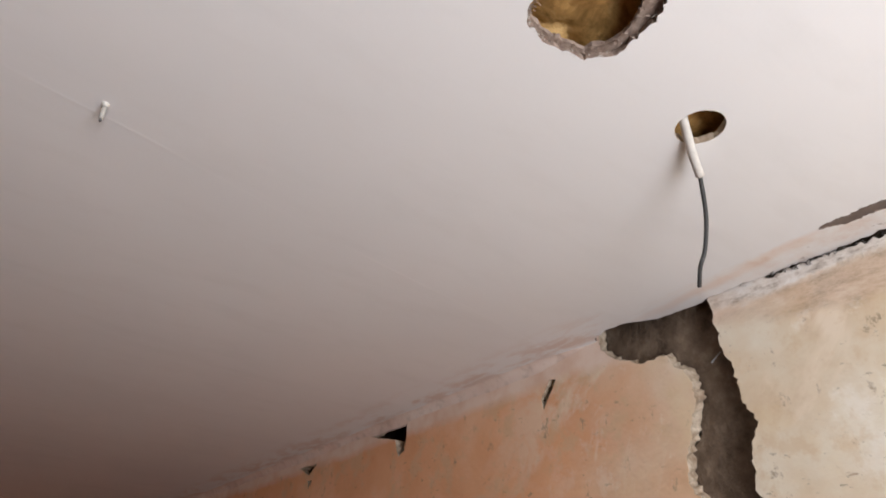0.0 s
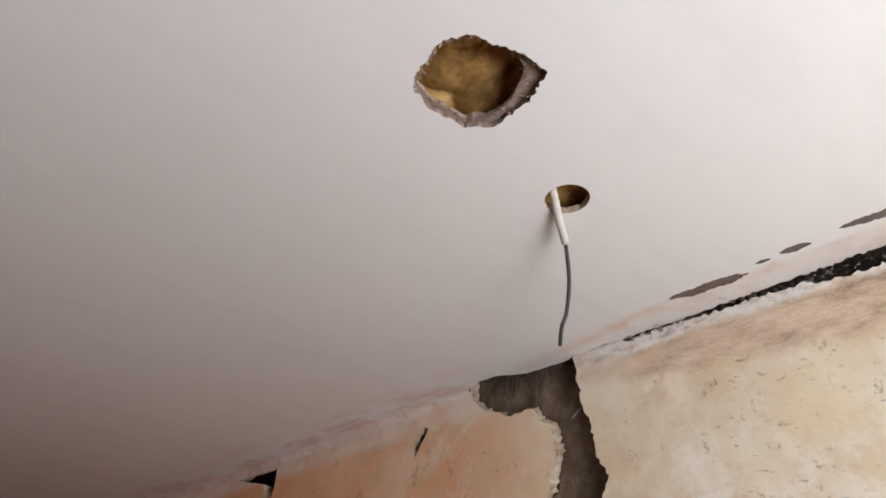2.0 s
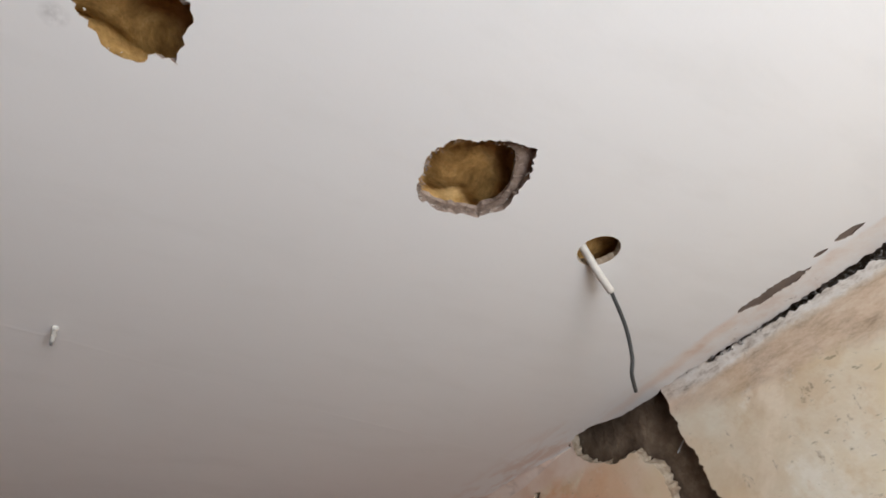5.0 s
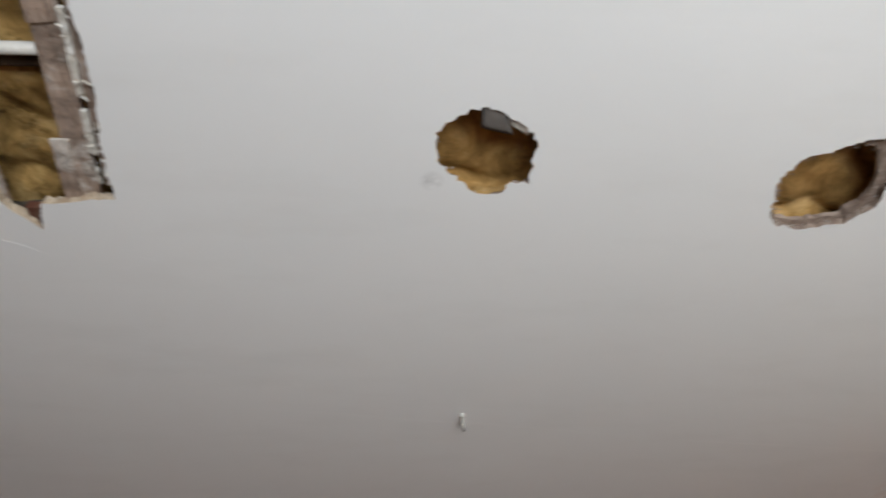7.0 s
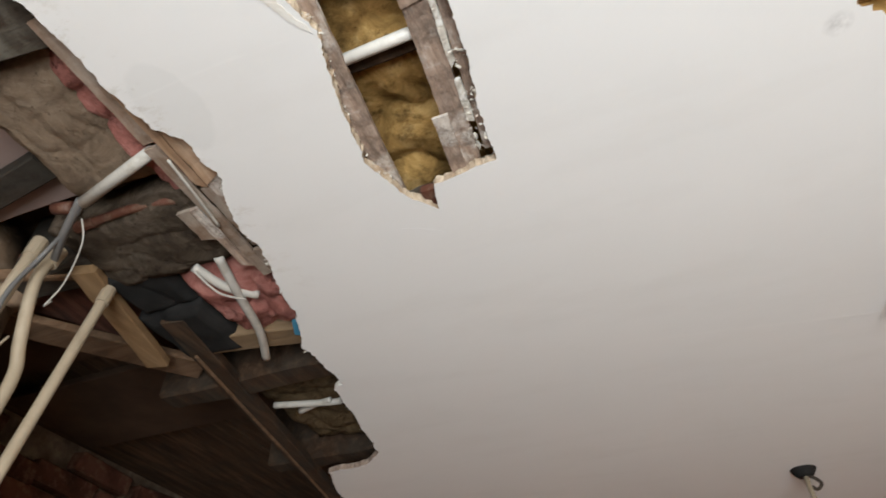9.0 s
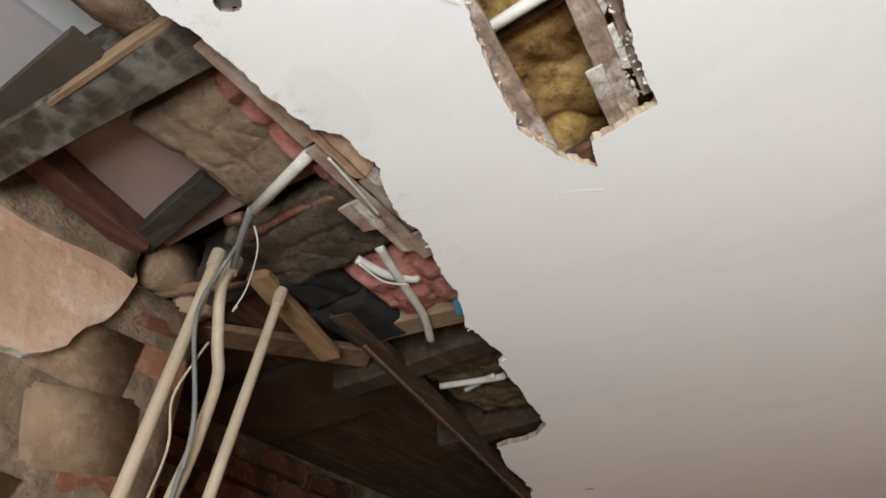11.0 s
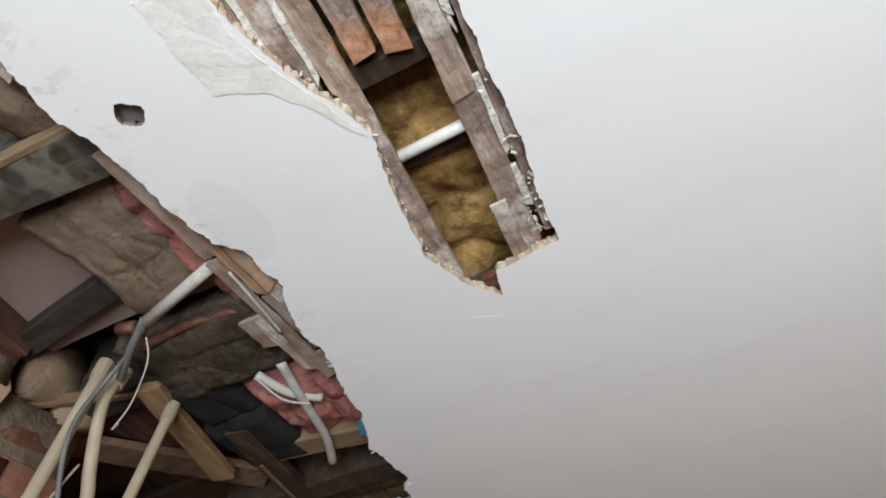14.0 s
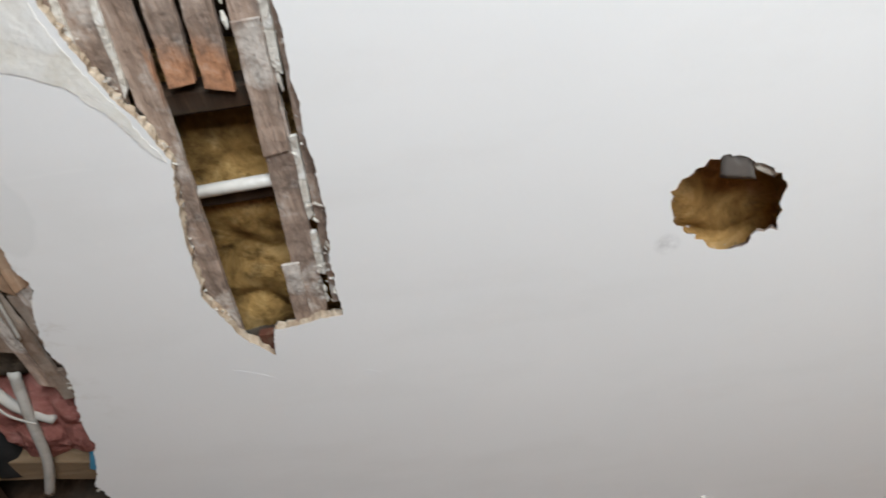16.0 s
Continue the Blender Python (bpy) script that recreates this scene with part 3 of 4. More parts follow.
BREAK = [(-0.83, -0.4), (-0.815, 0.02), (-0.835, 0.13), (-0.83, 0.17), (-0.82, 0.22), (-0.822, 0.29), (-0.815, 0.36), (-0.79, 0.385), (-0.79, 0.45),
         (-0.82, 0.53), (-0.825, 0.62), (-0.855, 0.69), (-0.862, 0.75), (-0.905, 0.84), (-0.905, 0.99), (-0.93, 1.0), (-0.985, 1.3), (-1.04, 1.35),
         (-1.15, 1.36), (-1.19, 1.48), (-1.22, 1.66), (-1.29, 1.8)]
ragged_break = ragged(BREAK, 0.0045, 0.0065, 3, closed=False, fine=0.3)
crack = ragged([(WX - 0.002, 0.87), (WX + 0.004, 0.6), (WX - 0.002, 0.42), (WX - 0.008, 0.3), (WX - 0.008, -0.2)], 0.007, 0.007, 8, closed=False, fine=0.7)
notch = ragged([(WX + 0.05, 1.25), (WX + 0.05, 1.205), (WX - 0.012, 1.19), (WX - 0.04, 1.13), (WX - 0.03, 1.07), (WX + 0.004, 1.01), (WX + 0.008, 0.95), (WX + 0.008, 0.89)], 0.012, 0.004, 9, closed=False)
outer = [Vector((-0.83, Y0))] + ragged_break + [Vector((LX, 1.9)), Vector((LX, Y1)), Vector((WX + 0.05, Y1))] + notch + crack + [Vector((WX, -0.5)), Vector((WX, Y0))]
HOLE_A = [(-0.067, 0.446), (-0.045, 0.425), (-0.016, 0.4085), (0.008, 0.415), (0.028, 0.426), (0.051, 0.441), (0.0555, 0.47), (0.056, 0.498), (0.057, 0.519), (0.034, 0.517), (0.02, 0.539), (-0.012, 0.535), (-0.034, 0.517), (-0.06, 0.487)]
HOLE_B = [(0.40, 0.56), (0.388, 0.5), (0.405, 0.468), (0.46, 0.44), (0.518, 0.43), (0.543, 0.48), (0.548, 0.54), (0.522, 0.58), (0.46, 0.592), (0.42, 0.585)]
SLOT = [(-0.42, -0.3), (-0.42, 0.2), (-0.43, 0.32), (-0.433, 0.41), (-0.445, 0.47), (-0.452, 0.56), (-0.5, 0.566), (-0.54, 0.57), (-0.552, 0.615), (-0.582, 0.578),
        (-0.606, 0.5), (-0.588, 0.4), (-0.567, 0.32), (-0.585, 0.265), (-0.603, 0.22), (-0.615, 0.16), (-0.61, 0.05), (-0.62, -0.3)]
SQUARE = [(-0.771, 0.167), (-0.764, 0.168), (-0.749, 0.181), (-0.75, 0.187), (-0.76, 0.197), (-0.765, 0.198), (-0.781, 0.187), (-0.781, 0.181)]
SPOT = (0.758, 0.558)
SPOT_FAR = (-0.09, 1.79)


def ring(c, r, n=40):
    return [Vector((c[0] + r * math.cos(2 * math.pi * i / n), c[1] + r * math.sin(2 * math.pi * i / n))) for i in range(n)]


def lens(c, length, width, turn, seed):
    """A leaf-shaped flake that has fallen off."""
    pts = []
    for i in range(14):
        a = 2 * math.pi * i / 14
        u, v = math.cos(a) * length / 2, math.sin(a) * width / 2 * abs(math.sin(a)) ** 0.3
        pts.append((c[0] + u * math.cos(turn) - v * math.sin(turn), c[1] + u * math.sin(turn) + v * math.cos(turn)))
    return ragged(pts, 0.005, 0.0055, seed, fine=0.6)


holes = [ragged(HOLE_A, 0.006, 0.0055, 11, fine=0.65), ragged(HOLE_B, 0.005, 0.0045, 12, fine=0.6), ragged(SLOT, 0.004, 0.0034, 13, fine=0.35), ragged(SQUARE, 0.0025, 0.002, 14, fine=0.4),
         ring(SPOT, 0.0375), ring(SPOT_FAR, 0.028), lens((-1.09, 1.757), 0.03, 0.012, 0.2, 19),
         lens((1.174, 0.5), 0.165, 0.032, radians(94), 15), lens((1.153, 0.325), 0.055, 0.018, radians(95), 16), lens((1.156, 0.385), 0.028, 0.012, radians(95), 17),
         lens((1.146, 0.19), 0.115, 0.024, radians(93), 18)]
ceiling = part("ceiling", slab(outer, holes, lambda u, v, w: (u, v, H + w), 0.013, 0.0025, 5, [lambda p: 2 if p.x > 1 or p.x < -0.93 else 1, 2, 2, 4, 2, 4, 3, 2, 2, 2, 2, 2], [0, 0.011, 0.004, 0, 0.004, 0, 0, 0, 0.006, 0.004, 0.004, 0.006]), [CEILING, GYPSUM, BROWN_PAPER, CEILING, PLASTER_EDGE], fixed=True)
tagged(ceiling, "white painted lath and plaster ceiling with broken holes", "ceiling", kind="structure")

# wall with the chase: u runs along the room, v upwards
CHASE = [(0.872, 2.47), (0.871, 2.385), (0.868, 2.32), (0.862, 2.276), (0.849, 2.235), (0.845, 2.162), (0.8215, 2.11), (0.848, 2.054), (0.854, 1.996), (0.84, 1.942), (0.867, 1.896), (0.893, 1.846), (0.9, 1.75), (0.89, 1.3),
         (1.05, 1.3), (1.06, 1.78), (1.037, 1.858), (1.003, 1.898), (0.978, 1.941), (0.967, 1.975), (0.996, 2.02), (0.985, 2.08), (0.964, 2.138), (0.946, 2.185), (0.95, 2.235), (0.965, 2.257), (0.986, 2.273),
         (0.998, 2.303), (1.06, 2.303), (1.135, 2.333), (1.184, 2.375), (1.19, 2.441), (1.185, 2.47)]
wall_outer = [Vector((Y0, 0)), Vector((Y1, 0)), Vector((Y1, 2.6)), Vector((Y0, 2.6))]
gap = ragged([(-0.35, 2.365), (0.15, 2.366), (0.3, 2.372), (0.36, 2.386), (0.5, 2.39), (0.62, 2.3935), (0.74, 2.396), (0.74, 2.47), (-0.35, 2.47)], 0.006, 0.006, 28, fine=0.7)
wall_holes = [ragged(CHASE, 0.008, 0.0055, 21, fine=0.7), gap,
              ragged([(2.26, 2.372), (2.2, 2.385), (2.03, 2.375), (2.04, 2.28), (2.075, 2.268), (2.1, 2.33)], 0.012, 0.004, 22),
              ragged([(2.81, 2.352), (2.66, 2.345), (2.72, 2.31)], 0.014, 0.004, 23),
              ragged([(1.343, 2.34), (1.366, 2.344), (1.4, 2.3), (1.392, 2.268), (1.37, 2.3)], 0.01, 0.003, 25),
              ragged([(3.83, 2.345), (3.47, 2.325), (3.46, 2.3), (3.56, 2.255), (3.64, 2.29)], 0.02, 0.008, 26), ragged([(3.44, 2.275), (3.36, 2.28), (3.37, 2.235), (3.45, 2.225)], 0.02, 0.006, 27),
              ragged([(2.725, 2.29), (2.69, 2.285), (2.71, 2.255)], 0.012, 0.003, 29), ragged([(4.93, 2.36), (5.0, 2.35), (4.9, 2.14), (4.83, 2.14)], 0.02, 0.01, 30)]
wall_right = part("wall_east", slab(wall_outer, wall_holes, lambda u, v, w: (WX + w, u, v), 0.035, 0.006, 6, None, [0, 0.012] + [0.004] * (len(wall_holes) - 1)), [WALL, PLASTER_EDGE], fixed=True)
tagged(wall_right, "cream and terracotta old plaster wall with a vertical chase", "wall", kind="structure")
bm = bmesh.new()
bmesh.ops.create_grid(bm, x_segments=220, y_segments=80, size=0.5)
for v in bm.verts:
    y, z = Y0 + (v.co.x + 0.5) * (Y1 - Y0), 2.62 * (v.co.y + 0.5)
    deep = 0.1 if z > 2.24 and (y < 0.8 or y > 1.3) else 0.0
    v.co = Vector((WX + 0.032 + deep + abs(noise.noise(Vector((y * 8, z * 8, 1)))) * 0.012 + 0.004, y, z))
r = bmesh.ops.extrude_face_region(bm, geom=list(bm.faces))
for v in [g for g in r["geom"] if isinstance(g, bmesh.types.BMVert)]:
    v.co.x = WX + 0.25
t = thing("splinter", (WX + 0.03, 0.9, 2.27), "pale wood splinter stuck in the wall chase", "splinter")
part("sliver", slanted((WX + 0.02, 0.905, 2.262), (WX + 0.028, 0.884, 2.283), 0.0035, 0.003, 3), PALE_BOARD, t)
core = part("masonry_core", bm, CORE, wall_right, "rough brown masonry behind the plaster", smooth=True)


COVE = mat_plain("pinkish_cove_plaster", (0.66, 0.5, 0.42), (0.8, 0.71, 0.64), 7, 0.9, 0.15, 0.5, 0.003, 0.25)
bm = bmesh.new()
rows = []
for i in range(160):
    y = 1.22 + (Y1 - 1.22) * i / 159
    r = (0.034 + 0.012 * noise.noise(Vector((y * 2.3, 4, 1))) + 0.006 * noise.noise(Vector((y * 9, 2, 5)))) * min(1.0, 0.15 + (y - 1.22) * 5)
    rows.append([bm.verts.new((WX + 0.0015 - r * (1 - math.sin(a)), y, H + 0.0015 - r * (1 - math.cos(a)))) for a in [math.pi / 2 * k / 6 for k in range(7)]] + [bm.verts.new((WX + 0.004, y, H + 0.004))])
for a, b in zip(rows, rows[1:]):
    for k in range(8):
        bm.faces.new((a[k], a[(k + 1) % 8], b[(k + 1) % 8], b[k]))
bm.faces.new(rows[0])
bm.faces.new(list(reversed(rows[-1])))
tagged(part("cove", bm, COVE, fixed=True, smooth=True), "rounded pinkish plaster cove between wall and ceiling", "cornice", kind="structure")


def plain_wall(name, lo, hi, material, label):
    bm = bmesh.new()
    box(bm, lo, hi)
    return tagged(part(name, bm, material, fixed=True), label, "wall", kind="structure")


plain_wall("wall_north_core", (-3.0, Y1 + 0.03, 0), (WX + 0.25, Y1 + 0.2, 2.62), CORE, "rough brown masonry core of the end wall")
bm = slab([Vector((-3.0, 0)), Vector((WX, 0)), Vector((WX, 2.62)), Vector((-3.0, 2.62))], [ragged([(1.24, 2.36), (0.98, 2.375), (0.9, 2.355), (1.18, 2.31), (1.2, 2.16), (1.24, 2.16)], 0.02, 0.008, 34)], lambda u, v, w: (u, Y1 + w, v), 0.026)
tagged(part("wall_north", bm, [WALL, PLASTER_EDGE], fixed=True), "terracotta coloured old plaster end wall with a cracked corner", "wall", kind="structure")
t = thing("plaster_ridge", (WX, 4.1, 2.13), "pale ridge of plaster left along the wall", "plaster", kind="structure")
part("ridge", slanted((WX - 0.001, 3.35, 2.235), (WX - 0.001, 4.85, 2.13), 0.012, 0.022, 35), PALE_BOARD, t)
# wall behind with the window opening
WIN = [Vector((-0.4, 0.85)), Vector((0.75, 0.85)), Vector((0.75, 2.1)), Vector((-0.4, 2.1))]
bm = slab([Vector((-3.0, 0)), Vector((WX + 0.25, 0)), Vector((WX + 0.25, 2.62)), Vector((-3.0, 2.62))], [WIN], lambda u, v, w: (u, Y0 - w, v), 0.2)
tagged(part("wall_south", bm, [WALL, WALL], fixed=True), "old plaster wall with a window opening", "wall", kind="structure")
window = thing("window_1", (0.18, Y0 - 0.1, 0.85), "white painted window letting the daylight in", "window", kind="structure")
for lo, hi in (((-0.4, Y0 - 0.13, 0.85), (-0.35, Y0 - 0.08, 2.1)), ((0.7, Y0 - 0.13, 0.85), (0.75, Y0 - 0.08, 2.1)), ((-0.35, Y0 - 0.13, 0.85), (0.7, Y0 - 0.08, 0.9)), ((-0.35, Y0 - 0.13, 2.05), (0.7, Y0 - 0.08, 2.1))):
    part("window_frame", beam(lo, hi, 1, 0.0, 0.004), FRAME_WHITE, window)
bm = bmesh.new()
box(bm, (-3.0, Y0 - 0.2, -0.12), (WX + 0.25, Y1 + 0.2, 0.0), 0)
tagged(part("floor", bm, CONCRETE, fixed=True), "dusty brown bare floor", "floor", kind="structure")
plain_wall("wall_far_west", (-3.1, Y0, 0), (-2.95, Y1, 2.62), MORTAR, "dark bare masonry of the space beyond")

# ---- the floor above, joists and the broken wall ----
bm = bmesh.new()
box(bm, (-3.0, Y0 - 0.2, 2.615), (WX + 0.25, Y1 + 0.2, 2.7))
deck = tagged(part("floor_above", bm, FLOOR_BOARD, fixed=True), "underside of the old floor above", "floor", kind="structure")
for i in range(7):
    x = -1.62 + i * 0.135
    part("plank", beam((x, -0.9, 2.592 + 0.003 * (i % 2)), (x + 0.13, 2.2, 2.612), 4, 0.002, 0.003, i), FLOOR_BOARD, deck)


def joist(y0, y1, x0, x1, z0, seed, material, label):
    t = thing("joist", ((x0 + x1) / 2, (y0 + y1) / 2, z0), label, "joist", "ceiling joists")
    part("timber", beam((x0, y0, z0), (x1, y1, 2.594), 14, 0.006, 0.006, seed), material, t)
    return t


t = thing("joist", (-1.05, 0.187, 2.424), "blackened old joist with grey mould on its face", "joist", "ceiling joists")
part("timber", slanted((-0.7, 0.222, 2.509), (-1.42, 0.15, 2.509), 0.062, 0.17, 1), OLD_WOOD, t)
joist(0.545, 0.605, -1.29, -0.9, 2.446, 2, SOOT_WOOD, "dark sooty joist above the broken ceiling edge")
joist(0.932, 0.992, -1.3, -0.72, 2.424, 3, DARK_WOOD, "dark brown joist over the pink wool")
joist(1.315, 1.372, -1.3, -0.85, 2.424, 4, DARK_WOOD, "dark brown joist at the end of the opening")
joist(-0.24, -0.18, -1.36, -0.42, 2.424, 5, OLD_WOOD, "blackened old joist behind the opening")
joist(0.63, 0.68, -0.7, -0.3, 2.424, 6, OLD_WOOD, "old joist end behind the lath slot")
# pale timber nailed along the first joist
t = thing("batten", (-1.0, 0.175, 2.44), "pale new timber nailed along an old joist", "timber")
part("timber", slanted((-0.81, 0.1735, 2.437), (-1.07, 0.1605, 2.437), 0.0105, 0.026, 7), NEW_WOOD, t)

t = thing("batten", (-1.15, 0.44, 2.488), "short dark timber under the pink board", "timber")
part("timber", slanted((-1.3, 0.43, 2.49), (-1.062, 0.397, 2.49), 0.043, 0.028, 8), SOOT_WOOD, t)
# boards lying over the joists
def board(lo, hi, material, label, seed):
    t = thing("board", ((lo[0] + hi[0]) / 2, (lo[1] + hi[1]) / 2, lo[2]), label, "board", "boards over the joists")
    part("panel", beam(lo, hi, 3, 0.003, 0.002, seed), material, t)


board((-1.3, 0.235, 2.505), (-1.0, 0.475, 2.515), PINK_BOARD, "dusty pink board seen between two joists", 1)
board((-1.9, -0.18, 2.55), (-1.085, 0.17, 2.566), GREY_BOARD, "lilac grey board beside the first joist", 2)
board((-1.083, -0.18, 2.555), (-0.86, 0.17, 2.571), PALE_BOARD, "pale grey board strip beside the lilac board", 12)
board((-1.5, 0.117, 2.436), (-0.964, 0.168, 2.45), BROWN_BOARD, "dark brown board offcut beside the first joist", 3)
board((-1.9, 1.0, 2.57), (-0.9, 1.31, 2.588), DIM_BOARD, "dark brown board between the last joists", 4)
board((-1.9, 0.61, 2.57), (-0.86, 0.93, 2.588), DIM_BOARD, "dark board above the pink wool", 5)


def wool(name, lo, hi, z, n, amp, freq, seed, material, label, thick=0.05, hang=0.0):
    t = thing("insulation", ((lo[0] + hi[0]) / 2, (lo[1] + hi[1]) / 2, z), label, "insulation", name)
    part("batt", lumpy(lo[0], hi[0], lo[1], hi[1], z, n[0], n[1], amp, freq, seed, thick, hang), material, t, smooth=True)


wool("yellow batts", (-0.72, 0.25), (-0.38, 0.66), 2.47, (60, 70), 0.026, 13, 3, YELLOW_WOOL, "yellow mineral wool filling the lath slot")
wool("yellow batts", (-0.2, 0.3), (0.2, 0.78), 2.463, (60, 70), 0.03, 10, 6, GOLDEN_WOOL, "yellow mineral wool behind a broken hole")
wool("yellow batts", (0.28, 0.3), (0.66, 0.8), 2.461, (60, 76), 0.034, 13, 8, GOLDEN_WOOL, "creased yellow mineral wool behind a round hole")
wool("yellow batts", (0.67, 0.42), (0.9, 0.8), 2.446, (40, 56), 0.02, 12, 9, GOLDEN_WOOL, "yellow mineral wool behind the light hole")
wool("sooty batts", (-1.15, 1.0), (-0.9, 1.31), 2.452, (40, 40), 0.02, 18, 12, OLIVE_WOOL, "dirty brown wool in the last bay")
wool("pink batts", (-0.9, 0.25), (-0.828, 0.5), 2.434, (26, 56), 0.018, 26, 14, PINK_WOOL, "pink glass wool along the broken ceiling edge", 0.09)
wool("beige batts", (-1.035, 0.245), (-0.885, 0.45), 2.438, (56, 70), 0.0075, 22, 15, BEIGE_WOOL, "dusty beige wool lying between joists", 0.09)
wool("beige batts", (-0.935, -0.17), (-0.78, 0.165), 2.436, (34, 60), 0.016, 15, 16, BEIGE_WOOL, "torn brown wool behind the ceiling edge", 0.09)
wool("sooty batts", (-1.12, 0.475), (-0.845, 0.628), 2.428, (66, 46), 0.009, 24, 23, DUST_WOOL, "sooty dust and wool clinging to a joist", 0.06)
wool("pink batts", (-1.025, 0.628), (-0.85, 0.835), 2.437, (48, 44), 0.026, 20, 17, PINK_WOOL, "pink glass wool sagging below the joists", 0.1, 0.5)


# ---- broken wall with stones and a plaster patch ----
TOP = 2.455
bm = bmesh.new()
box(bm, (-1.55, Y0, 0), (-1.327, 0.6, TOP - 0.02), 0)
es = [e for e in bm.edges]
bmesh.ops.subdivide_edges(bm, edges=es, cuts=40, use_grid_fill=True)
for v in bm.verts:
    v.co += noise.noise_vector(v.co * 9) * 0.01 + noise.noise_vector(v.co * 31) * 0.005
wall_west = part("wall_west", bm, JOINT, fixed=True, smooth=True)
tagged(wall_west, "broken rubble stone wall with brick edge and plaster remains", "wall", kind="structure")
patch_outline = [(-1.5, 2.457), (0.1, 2.462), (0.36, 2.452), (0.437, 2.447), (0.452, 2.425), (0.445, 2.39), (0.425, 2.335), (0.4, 2.31), (0.385, 2.27), (0.34, 2.236), (0.25, 2.226), (-0.2, 2.21), (-1.5, 2.2)]
bm = slab(ragged(patch_outline, 0.02, 0.005, 31), [], lambda u, v, w: (-1.303 - w + 0.006 * noise.noise(Vector((u * 6, v * 6, 2))), u, v), 0.03, 0.0, 7)
part("plaster_patch", bm, [PATCH, GYPSUM], wall_west, "pinkish skim plaster left on the stones")


bm = bmesh.new()
box(bm, (-1.53, -0.6, TOP - 0.03), (-1.292, 0.44, 2.56), 0)
bmesh.ops.subdivide_edges(bm, edges=list(bm.edges), cuts=24, use_grid_fill=True)
for v in bm.verts:
    v.co += noise.noise_vector(v.co * 11) * 0.014 + noise.noise_vector(v.co * 33) * 0.006
part("rubble_infill", bm, JOINT, wall_west, "rough mortar and rubble on the broken wall top", smooth=True)


def stone_mesh(size, seed, bevel, worn=True):
    """A worn block about its middle."""
    bm = bmesh.new()
    rng = random.Random(seed)
    box(bm, [-s / 2 for s in size], [s / 2 for s in size], 0)
    for v in bm.verts:
        v.co += Vector([rng.uniform(-1, 1) * s * (0.09 if worn else 0.05) for s in size])
    bmesh.ops.bevel(bm, geom=list(bm.edges), offset=bevel, segments=2 if worn else 1, affect="EDGES")
    for f in bm.faces:
        f.smooth = worn
    bmesh.ops.recalc_face_normals(bm, faces=bm.faces)
    me = bpy.data.meshes.new("block")
    bm.to_mesh(me)
    bm.free()
    return me


def pieces(name, meshes, places, material, parent):
    for me in meshes:
        if not me.materials:
            me.materials.append(material)
    for i, (p, turn) in enumerate(places):
        ob = new(name, meshes[i % len(meshes)])
        ob.parent = parent
        ob.matrix_basis = Matrix.Translation(p - origin_of(parent)) @ Euler(turn).to_matrix().to_4x4()


rng = random.Random(41)
stones, bricks = [], []
z = 1.55
while z < 2.42:
    hgt = 0.12
    y = -0.55 + rng.uniform(0, 0.1)
    while y < 0.47:
        if not (z > 2.14 and y < 0.42):
            stones.append((Vector((-1.368 + rng.uniform(-0.008, 0.006), y, z + rng.uniform(-0.025, 0.025))), (rng.uniform(-0.25, 0.25), rng.uniform(-0.05, 0.05), rng.uniform(-0.08, 0.08))))
        y += rng.uniform(0.14, 0.17)
    z += hgt
stone_meshes = [stone_mesh((0.1, rng.uniform(0.15, 0.19), rng.uniform(0.115, 0.135)), 50 + i, 0.01) for i in range(6)]
pieces("stone", stone_meshes, stones, STONE, wall_west)
z = 1.56
while z < 2.4:
    bricks.append((Vector((-1.381 + rng.uniform(-0.006, 0.006), 0.525 + rng.uniform(-0.03, 0.03), z)), (rng.uniform(-0.12, 0.12), 0, rng.uniform(-0.04, 0.04))))
    z += 0.076
brick_meshes = [stone_mesh((0.105, 0.11, 0.064), 70 + i, 0.006, False) for i in range(4)]
pieces("brick", brick_meshes, bricks, BRICK, wall_west)
pieces("stone", [stone_mesh((0.075, 0.12, 0.1), 82, 0.006), stone_mesh((0.08, 0.07, 0.06), 79, 0.008)], [(Vector((-1.325, 0.51, 2.5)), (0.3, 0, 0.1)), (Vector((-1.33, 0.575, 2.46)), (0.2, 0, -0.2))], STONE, wall_west)
t = thing("wall_plate", (-1.26, 0.31, 2.455), "red-brown timber plate along the broken wall top", "timber")
part("timber", slanted((-1.232, 0.212, 2.486), (-1.285, 0.425, 2.486), 0.045, 0.05, 17), RED_WOOD, t)
plain_wall("wall_west_end", (-1.5, 1.9, 0), (LX, Y1, H), WALL, "old plaster wall past the opening")

# brick wall of the dark space beyond, its gloom painted into the brick colour
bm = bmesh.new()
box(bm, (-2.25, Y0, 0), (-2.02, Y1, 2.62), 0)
wall_beyond = tagged(part("wall_beyond", bm, MORTAR, fixed=True), "brick wall of the dark space beyond, shade put into its colour", "wall", kind="structure")
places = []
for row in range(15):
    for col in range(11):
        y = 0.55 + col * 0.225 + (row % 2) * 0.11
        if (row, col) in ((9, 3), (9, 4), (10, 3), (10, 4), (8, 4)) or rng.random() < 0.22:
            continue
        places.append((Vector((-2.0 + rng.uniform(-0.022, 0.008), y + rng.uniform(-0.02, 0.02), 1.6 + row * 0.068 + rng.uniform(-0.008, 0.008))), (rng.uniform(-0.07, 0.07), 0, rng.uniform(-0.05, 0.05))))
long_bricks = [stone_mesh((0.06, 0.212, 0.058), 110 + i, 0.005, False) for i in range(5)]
pieces("brick", long_bricks, places, SHADED_BRICK, wall_beyond)

